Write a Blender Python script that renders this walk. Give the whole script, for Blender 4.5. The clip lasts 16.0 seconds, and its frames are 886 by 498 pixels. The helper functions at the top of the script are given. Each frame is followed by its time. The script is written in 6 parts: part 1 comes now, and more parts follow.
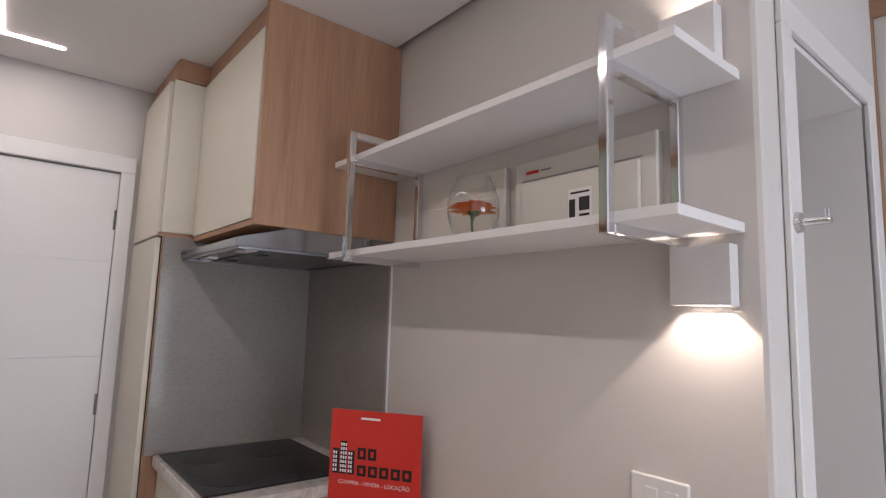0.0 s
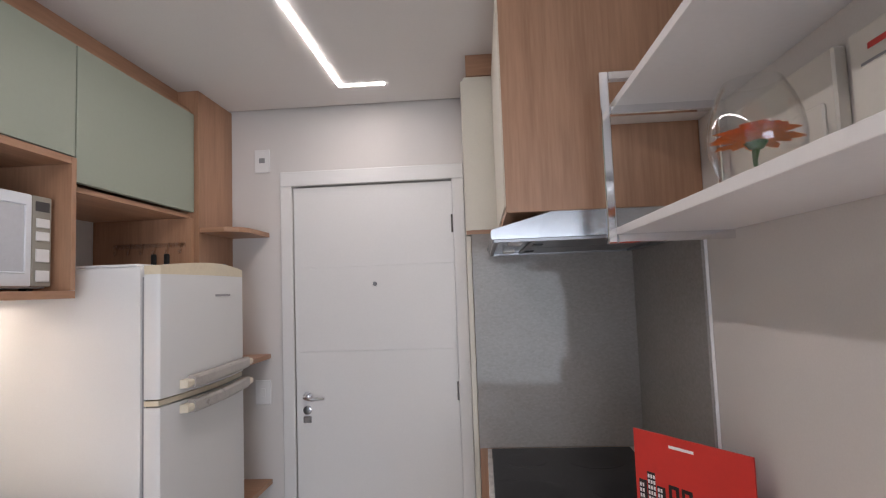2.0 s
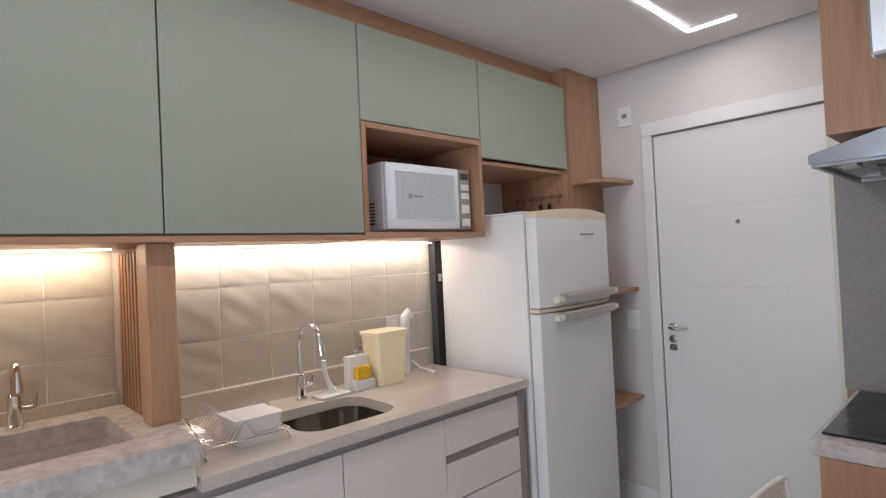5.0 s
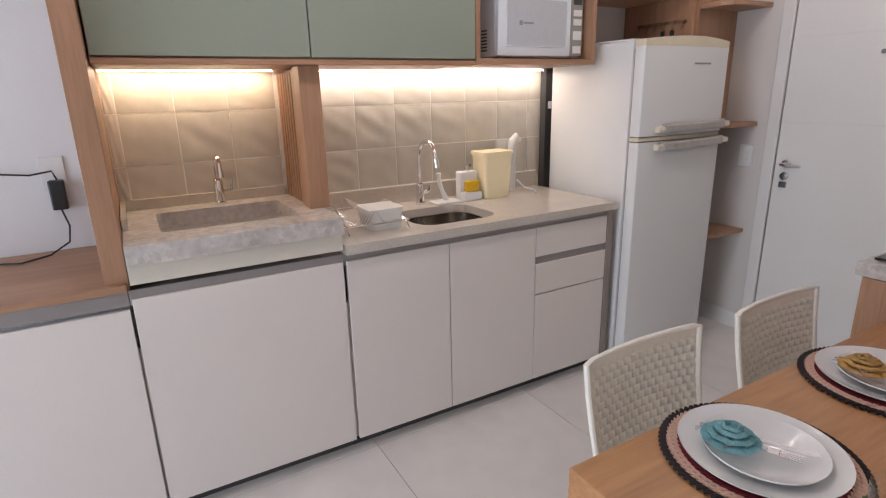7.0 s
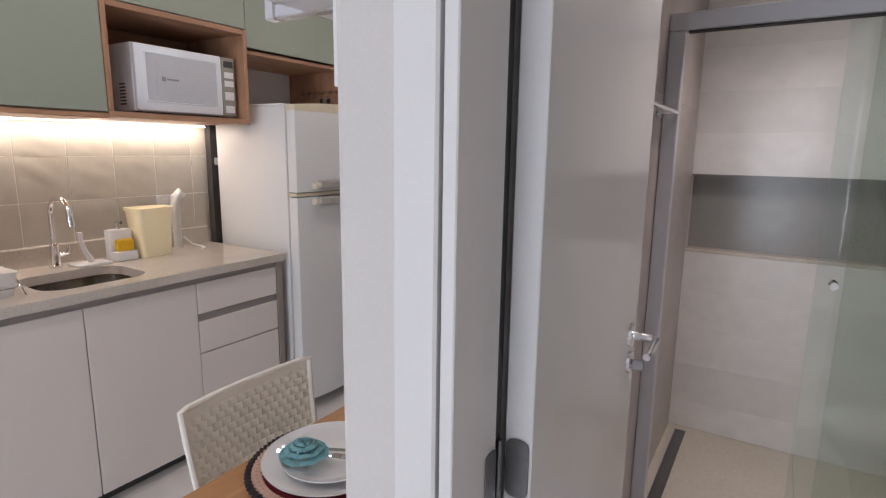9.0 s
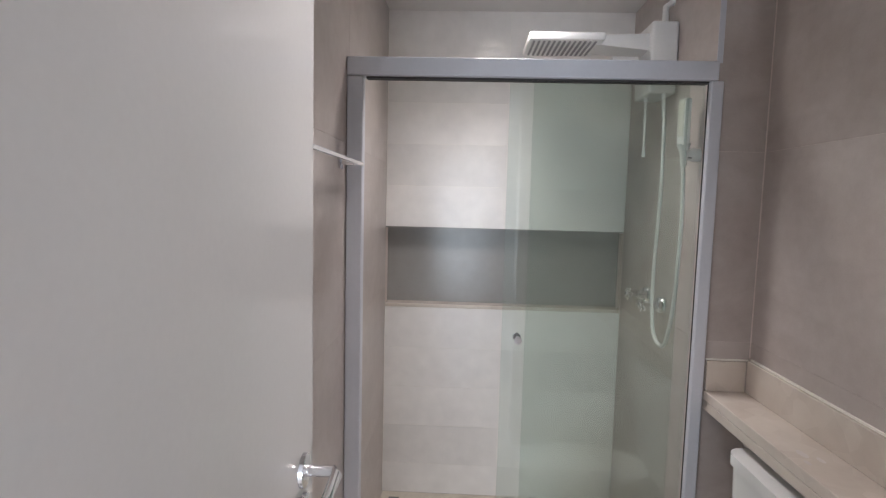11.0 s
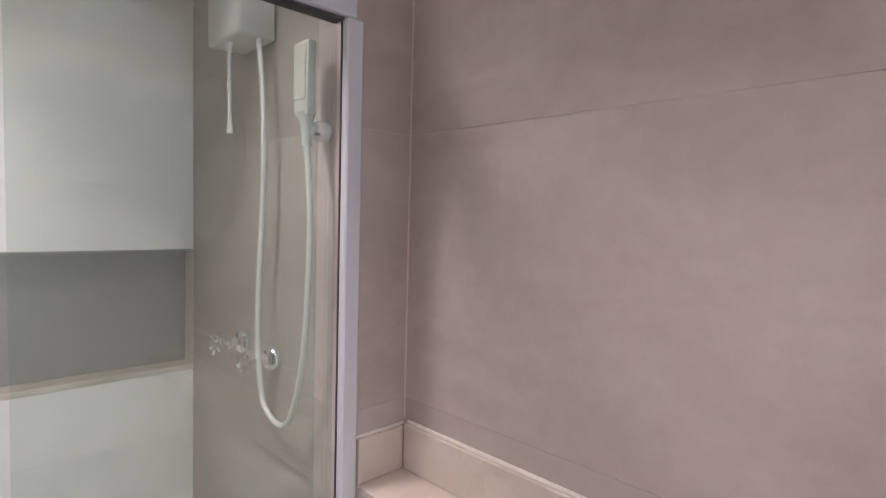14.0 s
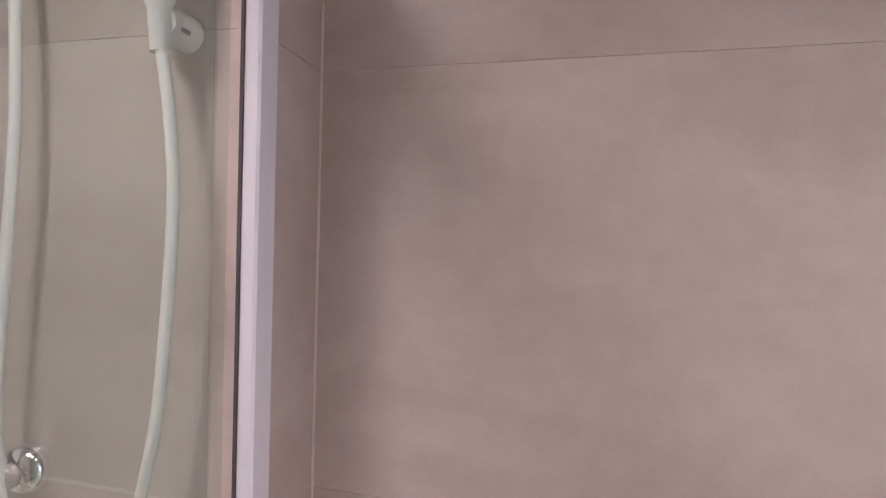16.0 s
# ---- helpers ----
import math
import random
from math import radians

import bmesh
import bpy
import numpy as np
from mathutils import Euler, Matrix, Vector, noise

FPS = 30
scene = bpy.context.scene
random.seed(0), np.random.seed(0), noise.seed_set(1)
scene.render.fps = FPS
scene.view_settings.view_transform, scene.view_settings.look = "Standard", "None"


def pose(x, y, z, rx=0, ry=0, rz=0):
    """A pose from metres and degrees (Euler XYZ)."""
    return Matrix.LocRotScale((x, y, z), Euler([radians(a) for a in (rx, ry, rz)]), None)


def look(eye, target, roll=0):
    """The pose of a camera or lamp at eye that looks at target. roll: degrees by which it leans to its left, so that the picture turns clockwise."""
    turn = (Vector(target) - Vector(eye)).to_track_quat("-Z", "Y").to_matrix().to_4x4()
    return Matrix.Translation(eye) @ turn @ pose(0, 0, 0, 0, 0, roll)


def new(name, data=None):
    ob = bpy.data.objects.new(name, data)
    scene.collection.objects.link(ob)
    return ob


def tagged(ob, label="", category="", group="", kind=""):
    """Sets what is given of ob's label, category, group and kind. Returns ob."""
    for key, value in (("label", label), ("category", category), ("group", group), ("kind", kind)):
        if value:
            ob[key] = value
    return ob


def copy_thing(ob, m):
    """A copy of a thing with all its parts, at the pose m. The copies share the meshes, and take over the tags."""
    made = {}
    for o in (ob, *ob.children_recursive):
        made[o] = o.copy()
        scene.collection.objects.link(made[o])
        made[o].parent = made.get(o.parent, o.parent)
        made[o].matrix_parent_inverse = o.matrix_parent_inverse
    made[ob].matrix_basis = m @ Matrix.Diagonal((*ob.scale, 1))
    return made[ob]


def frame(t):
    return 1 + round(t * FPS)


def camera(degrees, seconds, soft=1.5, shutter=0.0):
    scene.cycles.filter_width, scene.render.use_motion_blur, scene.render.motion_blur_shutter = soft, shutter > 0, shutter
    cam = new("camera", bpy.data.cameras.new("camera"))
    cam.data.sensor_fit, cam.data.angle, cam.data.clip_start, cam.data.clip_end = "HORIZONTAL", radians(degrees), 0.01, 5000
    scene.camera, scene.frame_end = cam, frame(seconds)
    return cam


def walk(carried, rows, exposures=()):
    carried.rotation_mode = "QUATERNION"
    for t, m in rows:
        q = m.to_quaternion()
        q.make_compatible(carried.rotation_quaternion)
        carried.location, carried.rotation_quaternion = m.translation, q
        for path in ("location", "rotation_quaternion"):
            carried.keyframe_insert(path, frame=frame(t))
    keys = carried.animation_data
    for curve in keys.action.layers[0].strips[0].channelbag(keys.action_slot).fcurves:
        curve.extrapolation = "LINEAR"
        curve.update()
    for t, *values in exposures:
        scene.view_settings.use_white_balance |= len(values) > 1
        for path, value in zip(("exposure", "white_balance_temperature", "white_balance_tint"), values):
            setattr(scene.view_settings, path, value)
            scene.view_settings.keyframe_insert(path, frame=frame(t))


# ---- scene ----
cam = camera(78.7, 16.0, soft=1.2)
PATH = [
    (0, (1.244, 0.734, 1.475), (2.496, 2.274, 1.716), 1.8),
    (0.5, (1.372, 0.801, 1.503), (2.362, 2.528, 1.687), 0.7),
    (1, (1.533, 0.882, 1.515), (2.136, 2.781, 1.694), -0.6),
    (1.5, (1.664, 0.895, 1.529), (1.881, 2.876, 1.696), -1.8),
    (2, (1.757, 0.911, 1.537), (1.618, 2.901, 1.682), -2.1),
    (2.5, (1.798, 0.908, 1.529), (1.358, 2.854, 1.67), -3.0),
    (3, (1.875, 0.883, 1.525), (1.199, 2.762, 1.637), -3.1),
    (3.5, (1.941, 0.825, 1.53), (1.022, 2.599, 1.615), -2.8),
    (4, (2.005, 0.743, 1.526), (0.98, 2.458, 1.601), -3.1),
    (4.5, (2.079, 0.665, 1.509), (0.864, 2.254, 1.538), -2.7),
    (5, (2.157, 0.652, 1.461), (0.71, 2.033, 1.492), -2.7),
    (5.2, (2.188, 0.659, 1.451), (0.63, 1.913, 1.486), -2.7),
    (7.3, (2.533, 0.506, 1.434), (0.894, 1.475, 0.823), -1.2),
    (7.5, (2.562, 0.497, 1.432), (0.963, 1.525, 0.807), -1.0),
    (8, (2.63, 0.52, 1.429), (1.144, 1.719, 0.834), -1.3),
    (8.5, (2.722, 0.6, 1.431), (1.439, 2.052, 0.937), 0.4),
    (9, (2.784, 0.685, 1.436), (1.744, 2.354, 1.075), 0.8),
    (9.5, (2.752, 0.807, 1.433), (2.024, 2.648, 1.155), 1.0),
    (9.7, (2.708, 0.875, 1.441), (2.132, 2.776, 1.213), 1.1),
    (11.8, (2.813, 1.127, 1.468), (3.049, 3.105, 1.296), 1.7),
    (12, (2.803, 1.169, 1.461), (3.173, 3.127, 1.288), 1.7),
    (12.5, (2.823, 1.305, 1.455), (3.503, 3.178, 1.282), 2.0),
    (13, (2.817, 1.472, 1.447), (3.787, 3.213, 1.287), 1.4),
    (13.5, (2.84, 1.634, 1.443), (4.019, 3.242, 1.297), 2.0),
    (14, (2.894, 1.837, 1.452), (4.288, 3.267, 1.342), 1.5),
    (14.5, (2.936, 2.004, 1.446), (4.56, 3.167, 1.351), 1.5),
    (15, (2.931, 2.19, 1.453), (4.72, 3.079, 1.36), 0.7),
    (15.5, (2.973, 2.291, 1.433), (4.844, 2.993, 1.363), 2.0),
    (16, (2.988, 2.406, 1.404), (4.926, 2.899, 1.365), 1.6),
]
EXPOSURES = [(0.0, -0.04, 6700, 18), (2.0, 0.03, 6550, 16), (3.5, 0.03, 6350, 14.5), (5.0, 0.03, 6350, 14.5), (7.5, 0.04, 6650, 17.5), (9.0, -0.06, 6600, 17), (9.7, -0.04, 6400, 15), (11.8, 0.82, 6350, 12),
             (12.5, 0.84, 6400, 12.5), (13.5, 0.85, 6400, 13), (14.0, 0.94, 6600, 23), (14.5, 0.96, 6800, 29), (15.3, 1.05, 6800, 31), (16.0, 1.02, 6800, 31)]
walk(cam, [(t, look(e, a, r)) for t, e, a, r in PATH], EXPOSURES)


# ---- light and exposure ----
world = bpy.data.worlds.new("world")
scene.world = world
world.use_nodes = True
wn = world.node_tree.nodes
sky = wn.new("ShaderNodeTexSky")
sky.sky_type = "NISHITA"
sky.sun_disc = False
sky.sun_elevation = radians(40)
sky.sun_rotation = radians(60)
wn["Background"].inputs["Strength"].default_value = 0.12
world.node_tree.links.new(sky.outputs[0], wn["Background"].inputs["Color"])


def area(name, m, sx, sy, watts, colour):
    d = bpy.data.lights.new(name, "AREA")
    d.shape, d.size, d.size_y, d.energy, d.color = "RECTANGLE", sx, sy, watts, colour
    ob = new(name, d)
    ob.matrix_world = m
    return ob


def spot(name, at, target, watts, angle, colour, radius=0.03, blend=0.25):
    d = bpy.data.lights.new(name, "SPOT")
    d.energy, d.spot_size, d.spot_blend, d.color, d.shadow_soft_size = watts, radians(angle), blend, colour, radius
    ob = new(name, d)
    ob.matrix_world = look(at, target)
    return ob


WARM = (1.0, 0.885, 0.76)
NEUTRAL = (1.0, 0.95, 0.94)
# daylight through the balcony door at the end of the living room
area("daylight_opening", look((2.2, -2.86, 1.1), (1.6, 0, 0.85)), 1.75, 2.0, 70, (0.78, 0.89, 1.0))
# the line of light in the kitchen ceiling
area("ceiling_line_long", pose(1.142, 1.71, 2.470, 0, 0, 0), 0.02, 3.2, 8.2, NEUTRAL)
area("ceiling_line_short", pose(1.245, 3.312, 2.470, 0, 0, 0), 0.2, 0.02, 0.5, NEUTRAL)
# strips under the wall cabinets
area("cabinet_strip_sink", pose(0.058, 1.89, 1.536, 0, 0, 0), 0.012, 1.38, 2.2, (1.0, 0.87, 0.70))
area("cabinet_strip_laundry", pose(0.058, 0.79, 1.536, 0, 0, 0), 0.012, 0.6, 1.2, (1.0, 0.79, 0.52))
# wall lamps beside the shelf
spot("wall_lamp_down", (2.326, 1.244, 1.55), (2.334, 1.244, 0), 5.5, 94, WARM, 0.008, 0.1)
spot("wall_lamp_up", (2.3355, 1.244, 1.612), (2.338, 1.244, 3), 0.2, 80, WARM, 0.02, 0.15)
spot("wall_lamp_up_high", (2.3355, 1.26, 2.08), (2.339, 1.26, 3), 5, 80, WARM, 0.02, 0.15)
# bathroom ceiling lamps: shower one known by its reflections, the other added as fill
spot("bath_lamp_shower", (2.92, 2.98, 2.325), (2.92, 2.98, 0), 45, 134, (1.0, 0.95, 0.93), 0.14, 1.0)
spot("bath_lamp_basin", (2.85, 1.9, 2.325), (2.85, 1.9, 0), 32, 122, (1.0, 0.94, 0.93), 0.08, 1.0)

# ---- materials ----


def rgb(r, g, b):
    """Linear colour from eye values 0 to 255."""
    f = lambda v: (v / 255 / 12.92) if v <= 10 else ((v / 255 + 0.055) / 1.055) ** 2.4
    return (f(r), f(g), f(b), 1)


def material(name, colour, rough=0.5, metal=0.0, vary=0.08, scale=6.0, grain=80.0, bump=0.05, stretch=(1, 1, 1), spec=0.5, rand=0.0, rough_vary=0.08, coat=0.0):
    m = bpy.data.materials.new(name)
    m.use_nodes = True
    n, l = m.node_tree.nodes, m.node_tree.links
    p = n["Principled BSDF"]
    co = n.new("ShaderNodeTexCoord")
    mp = n.new("ShaderNodeMapping")
    mp.inputs["Scale"].default_value = stretch
    l.new(co.outputs["Object"], mp.inputs["Vector"])
    vec = mp.outputs["Vector"]
    info = n.new("ShaderNodeObjectInfo")
    if rand:
        add = n.new("ShaderNodeVectorMath")
        add.operation = "MULTIPLY_ADD"
        add.inputs[1].default_value = (17, 13, 11)
        l.new(info.outputs["Random"], add.inputs[0])
        l.new(vec, add.inputs[2])
        vec = add.outputs[0]
    big = n.new("ShaderNodeTexNoise")
    big.inputs["Scale"].default_value, big.inputs["Detail"].default_value = scale, 6
    small = n.new("ShaderNodeTexNoise")
    small.inputs["Scale"].default_value, small.inputs["Detail"].default_value = grain, 4
    l.new(vec, big.inputs["Vector"])
    l.new(vec, small.inputs["Vector"])
    mix = n.new("ShaderNodeMath")
    mix.operation = "ADD"
    l.new(big.outputs["Fac"], mix.inputs[0])
    l.new(small.outputs["Fac"], mix.inputs[1])
    ramp = n.new("ShaderNodeMapRange")
    ramp.inputs["From Min"].default_value, ramp.inputs["From Max"].default_value = 0.7, 1.3
    ramp.inputs["To Min"].default_value, ramp.inputs["To Max"].default_value = 1 - vary, 1 + vary
    l.new(mix.outputs[0], ramp.inputs["Value"])
    val = ramp.outputs["Result"]
    if rand:
        r2 = n.new("ShaderNodeMapRange")
        r2.inputs["To Min"].default_value, r2.inputs["To Max"].default_value = 1 - rand, 1 + rand
        l.new(info.outputs["Random"], r2.inputs["Value"])
        mul = n.new("ShaderNodeMath")
        mul.operation = "MULTIPLY"
        l.new(val, mul.inputs[0])
        l.new(r2.outputs["Result"], mul.inputs[1])
        val = mul.outputs[0]
    sc = n.new("ShaderNodeVectorMath")
    sc.operation = "SCALE"
    sc.inputs[0].default_value = colour[:3]
    l.new(val, sc.inputs["Scale"])
    l.new(sc.outputs[0], p.inputs["Base Color"])
    rr = n.new("ShaderNodeMapRange")
    rr.inputs["To Min"].default_value, rr.inputs["To Max"].default_value = max(rough - rough_vary, 0.02), rough + rough_vary
    l.new(big.outputs["Fac"], rr.inputs["Value"])
    l.new(rr.outputs["Result"], p.inputs["Roughness"])
    p.inputs["Metallic"].default_value = metal
    p.inputs["Specular IOR Level"].default_value = spec
    p.inputs["Coat Weight"].default_value = coat
    if bump:
        b = n.new("ShaderNodeBump")
        b.inputs["Strength"].default_value, b.inputs["Distance"].default_value = bump, 0.003
        l.new(small.outputs["Fac"], b.inputs["Height"])
        l.new(b.outputs["Normal"], p.inputs["Normal"])
    return m


def wood(name, light, dark, stretch, rough=0.42):
    """Wood veneer: long soft figure and fine pores along the grain."""
    m = bpy.data.materials.new(name)
    m.use_nodes = True
    n, l = m.node_tree.nodes, m.node_tree.links
    p = n["Principled BSDF"]
    co = n.new("ShaderNodeTexCoord")
    mp = n.new("ShaderNodeMapping")
    mp.inputs["Scale"].default_value = stretch
    l.new(co.outputs["Object"], mp.inputs["Vector"])
    big = n.new("ShaderNodeTexNoise")
    big.inputs["Scale"].default_value, big.inputs["Detail"].default_value, big.inputs["Distortion"].default_value = 1.0, 5, 0.6
    fine = n.new("ShaderNodeTexNoise")
    fine.inputs["Scale"].default_value, fine.inputs["Detail"].default_value = 9.0, 6
    for t in (big, fine):
        l.new(mp.outputs["Vector"], t.inputs["Vector"])
    mix = n.new("ShaderNodeMix")
    mix.data_type = "FLOAT"
    mix.inputs[0].default_value = 0.4
    l.new(big.outputs["Fac"], mix.inputs[2])
    l.new(fine.outputs["Fac"], mix.inputs[3])
    ramp = n.new("ShaderNodeValToRGB")
    ramp.color_ramp.elements[0].position, ramp.color_ramp.elements[0].color = 0.32, dark
    ramp.color_ramp.elements[1].position, ramp.color_ramp.elements[1].color = 0.66, light
    l.new(mix.outputs[0], ramp.inputs["Fac"])
    l.new(ramp.outputs["Color"], p.inputs["Base Color"])
    p.inputs["Roughness"].default_value = rough
    b = n.new("ShaderNodeBump")
    b.inputs["Strength"].default_value, b.inputs["Distance"].default_value = 0.12, 0.001
    l.new(fine.outputs["Fac"], b.inputs["Height"])
    l.new(b.outputs["Normal"], p.inputs["Normal"])
    return m


def stone(name, base, fleck, scale, rough, amount=0.5, cloud=2.0, spec=0.5, stretch=(1, 1, 1)):
    """Granite or engineered stone: grains over soft clouds."""
    m = bpy.data.materials.new(name)
    m.use_nodes = True
    n, l = m.node_tree.nodes, m.node_tree.links
    p = n["Principled BSDF"]
    co = n.new("ShaderNodeTexCoord")
    v = n.new("ShaderNodeTexVoronoi")
    v.inputs["Scale"].default_value = scale
    a = n.new("ShaderNodeTexNoise")
    a.inputs["Scale"].default_value, a.inputs["Detail"].default_value = cloud, 8
    g = n.new("ShaderNodeTexNoise")
    g.inputs["Scale"].default_value, g.inputs["Detail"].default_value = scale * 0.6, 6
    mp = n.new("ShaderNodeMapping")
    mp.inputs["Scale"].default_value = stretch
    l.new(co.outputs["Object"], mp.inputs["Vector"])
    for t in (v, a, g):
        l.new(mp.outputs["Vector"], t.inputs["Vector"])
    add = n.new("ShaderNodeMath")
    add.operation = "MULTIPLY_ADD"
    add.inputs[1].default_value = 0.5
    l.new(v.outputs["Color"], add.inputs[0])
    l.new(g.outputs["Fac"], add.inputs[2])
    add2 = n.new("ShaderNodeMath")
    add2.operation = "MULTIPLY_ADD"
    add2.inputs[1].default_value = 0.8
    l.new(a.outputs["Fac"], add2.inputs[0])
    l.new(add.outputs[0], add2.inputs[2])
    mr = n.new("ShaderNodeMapRange")
    mr.inputs["From Min"].default_value, mr.inputs["From Max"].default_value = 0.75, 1.55
    mr.inputs["To Max"].default_value = amount
    l.new(add2.outputs[0], mr.inputs["Value"])
    mix = n.new("ShaderNodeMix")
    mix.data_type = "RGBA"
    mix.inputs[6].default_value, mix.inputs[7].default_value = base, fleck
    l.new(mr.outputs["Result"], mix.inputs[0])
    l.new(mix.outputs[2], p.inputs["Base Color"])
    p.inputs["Roughness"].default_value = rough
    p.inputs["Specular IOR Level"].default_value = spec
    return m


def plaster(name, light, dark, rough):
    """Concrete-look porcelain: trowel clouds, slanting smears and fine specks."""
    m = bpy.data.materials.new(name)
    m.use_nodes = True
    n, l = m.node_tree.nodes, m.node_tree.links
    p = n["Principled BSDF"]
    co = n.new("ShaderNodeTexCoord")
    info = n.new("ShaderNodeObjectInfo")
    shift = n.new("ShaderNodeVectorMath")
    shift.operation = "MULTIPLY_ADD"
    shift.inputs[1].default_value = (19, 7, 5)
    l.new(info.outputs["Random"], shift.inputs[0])
    l.new(co.outputs["Object"], shift.inputs[2])
    turn = n.new("ShaderNodeMapping")
    turn.inputs["Rotation"].default_value = (radians(38), 0, 0)
    turn.inputs["Scale"].default_value = (2.0, 0.8, 3.2)
    l.new(shift.outputs[0], turn.inputs["Vector"])
    layers = []
    for vec, scale, detail, distort in ((shift.outputs[0], 2.6, 9, 0.9), (turn.outputs["Vector"], 1.7, 6, 1.6), (shift.outputs[0], 26, 8, 0.2), (shift.outputs[0], 210, 3, 0)):
        t = n.new("ShaderNodeTexNoise")
        t.inputs["Scale"].default_value, t.inputs["Detail"].default_value, t.inputs["Distortion"].default_value = scale, detail, distort
        l.new(vec, t.inputs["Vector"])
        layers.append(t.outputs["Fac"])
    total = None
    for fac, weight in zip(layers, (0.40, 0.34, 0.18, 0.08)):
        k = n.new("ShaderNodeMath")
        k.operation, k.inputs[1].default_value = "MULTIPLY_ADD", weight
        l.new(fac, k.inputs[0])
        if total:
            l.new(total, k.inputs[2])
        else:
            k.inputs[2].default_value = 0.0
        total = k.outputs[0]
    ramp = n.new("ShaderNodeValToRGB")
    ramp.color_ramp.elements[0].position, ramp.color_ramp.elements[0].color = 0.38, dark
    ramp.color_ramp.elements[1].position, ramp.color_ramp.elements[1].color = 0.62, light
    l.new(total, ramp.inputs["Fac"])
    l.new(ramp.outputs["Color"], p.inputs["Base Color"])
    rr = n.new("ShaderNodeMapRange")
    rr.inputs["To Min"].default_value, rr.inputs["To Max"].default_value = rough - 0.08, rough + 0.1
    l.new(layers[1], rr.inputs["Value"])
    l.new(rr.outputs["Result"], p.inputs["Roughness"])
    b = n.new("ShaderNodeBump")
    b.inputs["Strength"].default_value, b.inputs["Distance"].default_value = 0.05, 0.002
    l.new(layers[2], b.inputs["Height"])
    l.new(b.outputs["Normal"], p.inputs["Normal"])
    return m


def wavy(name, colour, rough, strength):
    """Hand-made glazed tile: uneven glossy face, each piece a little different."""
    m = material(name, colour, rough, vary=0.05, scale=4, grain=14, bump=0, rand=0.05, rough_vary=0.04)
    n, l = m.node_tree.nodes, m.node_tree.links
    p = n["Principled BSDF"]
    co = n.new("ShaderNodeTexCoord")
    info = n.new("ShaderNodeObjectInfo")
    add = n.new("ShaderNodeVectorMath")
    add.operation = "MULTIPLY_ADD"
    add.inputs[1].default_value = (31, 27, 23)
    l.new(info.outputs["Random"], add.inputs[0])
    l.new(co.outputs["Object"], add.inputs[2])
    t = n.new("ShaderNodeTexNoise")
    t.inputs["Scale"].default_value, t.inputs["Detail"].default_value = 8.0, 1.6
    l.new(add.outputs[0], t.inputs["Vector"])
    b = n.new("ShaderNodeBump")
    b.inputs["Strength"].default_value, b.inputs["Distance"].default_value = strength, 0.014
    l.new(t.outputs["Fac"], b.inputs["Height"])
    l.new(b.outputs["Normal"], p.inputs["Normal"])
    return m


def glow(name, colour, strength):
    m = bpy.data.materials.new(name)
    m.use_nodes = True
    p = m.node_tree.nodes["Principled BSDF"]
    p.inputs["Base Color"].default_value = (0.9, 0.9, 0.9, 1)
    p.inputs["Emission Color"].default_value = (*colour, 1)
    p.inputs["Emission Strength"].default_value = strength
    return m


def pane_glass(name, tint):
    """Flat window or shower glass: see-through, with gloss by angle."""
    m = bpy.data.materials.new(name)
    m.use_nodes = True
    n, l = m.node_tree.nodes, m.node_tree.links
    n.remove(n["Principled BSDF"])
    t, g, x = n.new("ShaderNodeBsdfTransparent"), n.new("ShaderNodeBsdfGlossy"), n.new("ShaderNodeMixShader")
    t.inputs["Color"].default_value = tint
    g.inputs["Roughness"].default_value = 0.01
    w, q, a = n.new("ShaderNodeLayerWeight"), n.new("ShaderNodeMath"), n.new("ShaderNodeMath")
    w.inputs["Blend"].default_value = 0.5
    q.operation, q.inputs[1].default_value = "POWER", 4.0
    a.operation, a.inputs[1].default_value, a.inputs[2].default_value = "MULTIPLY_ADD", 0.75, 0.06
    l.new(w.outputs["Facing"], q.inputs[0])
    l.new(q.outputs[0], a.inputs[0])
    l.new(a.outputs[0], x.inputs[0])
    l.new(t.outputs[0], x.inputs[1])
    l.new(g.outputs[0], x.inputs[2])
    l.new(x.outputs[0], n["Material Output"].inputs["Surface"])
    return m


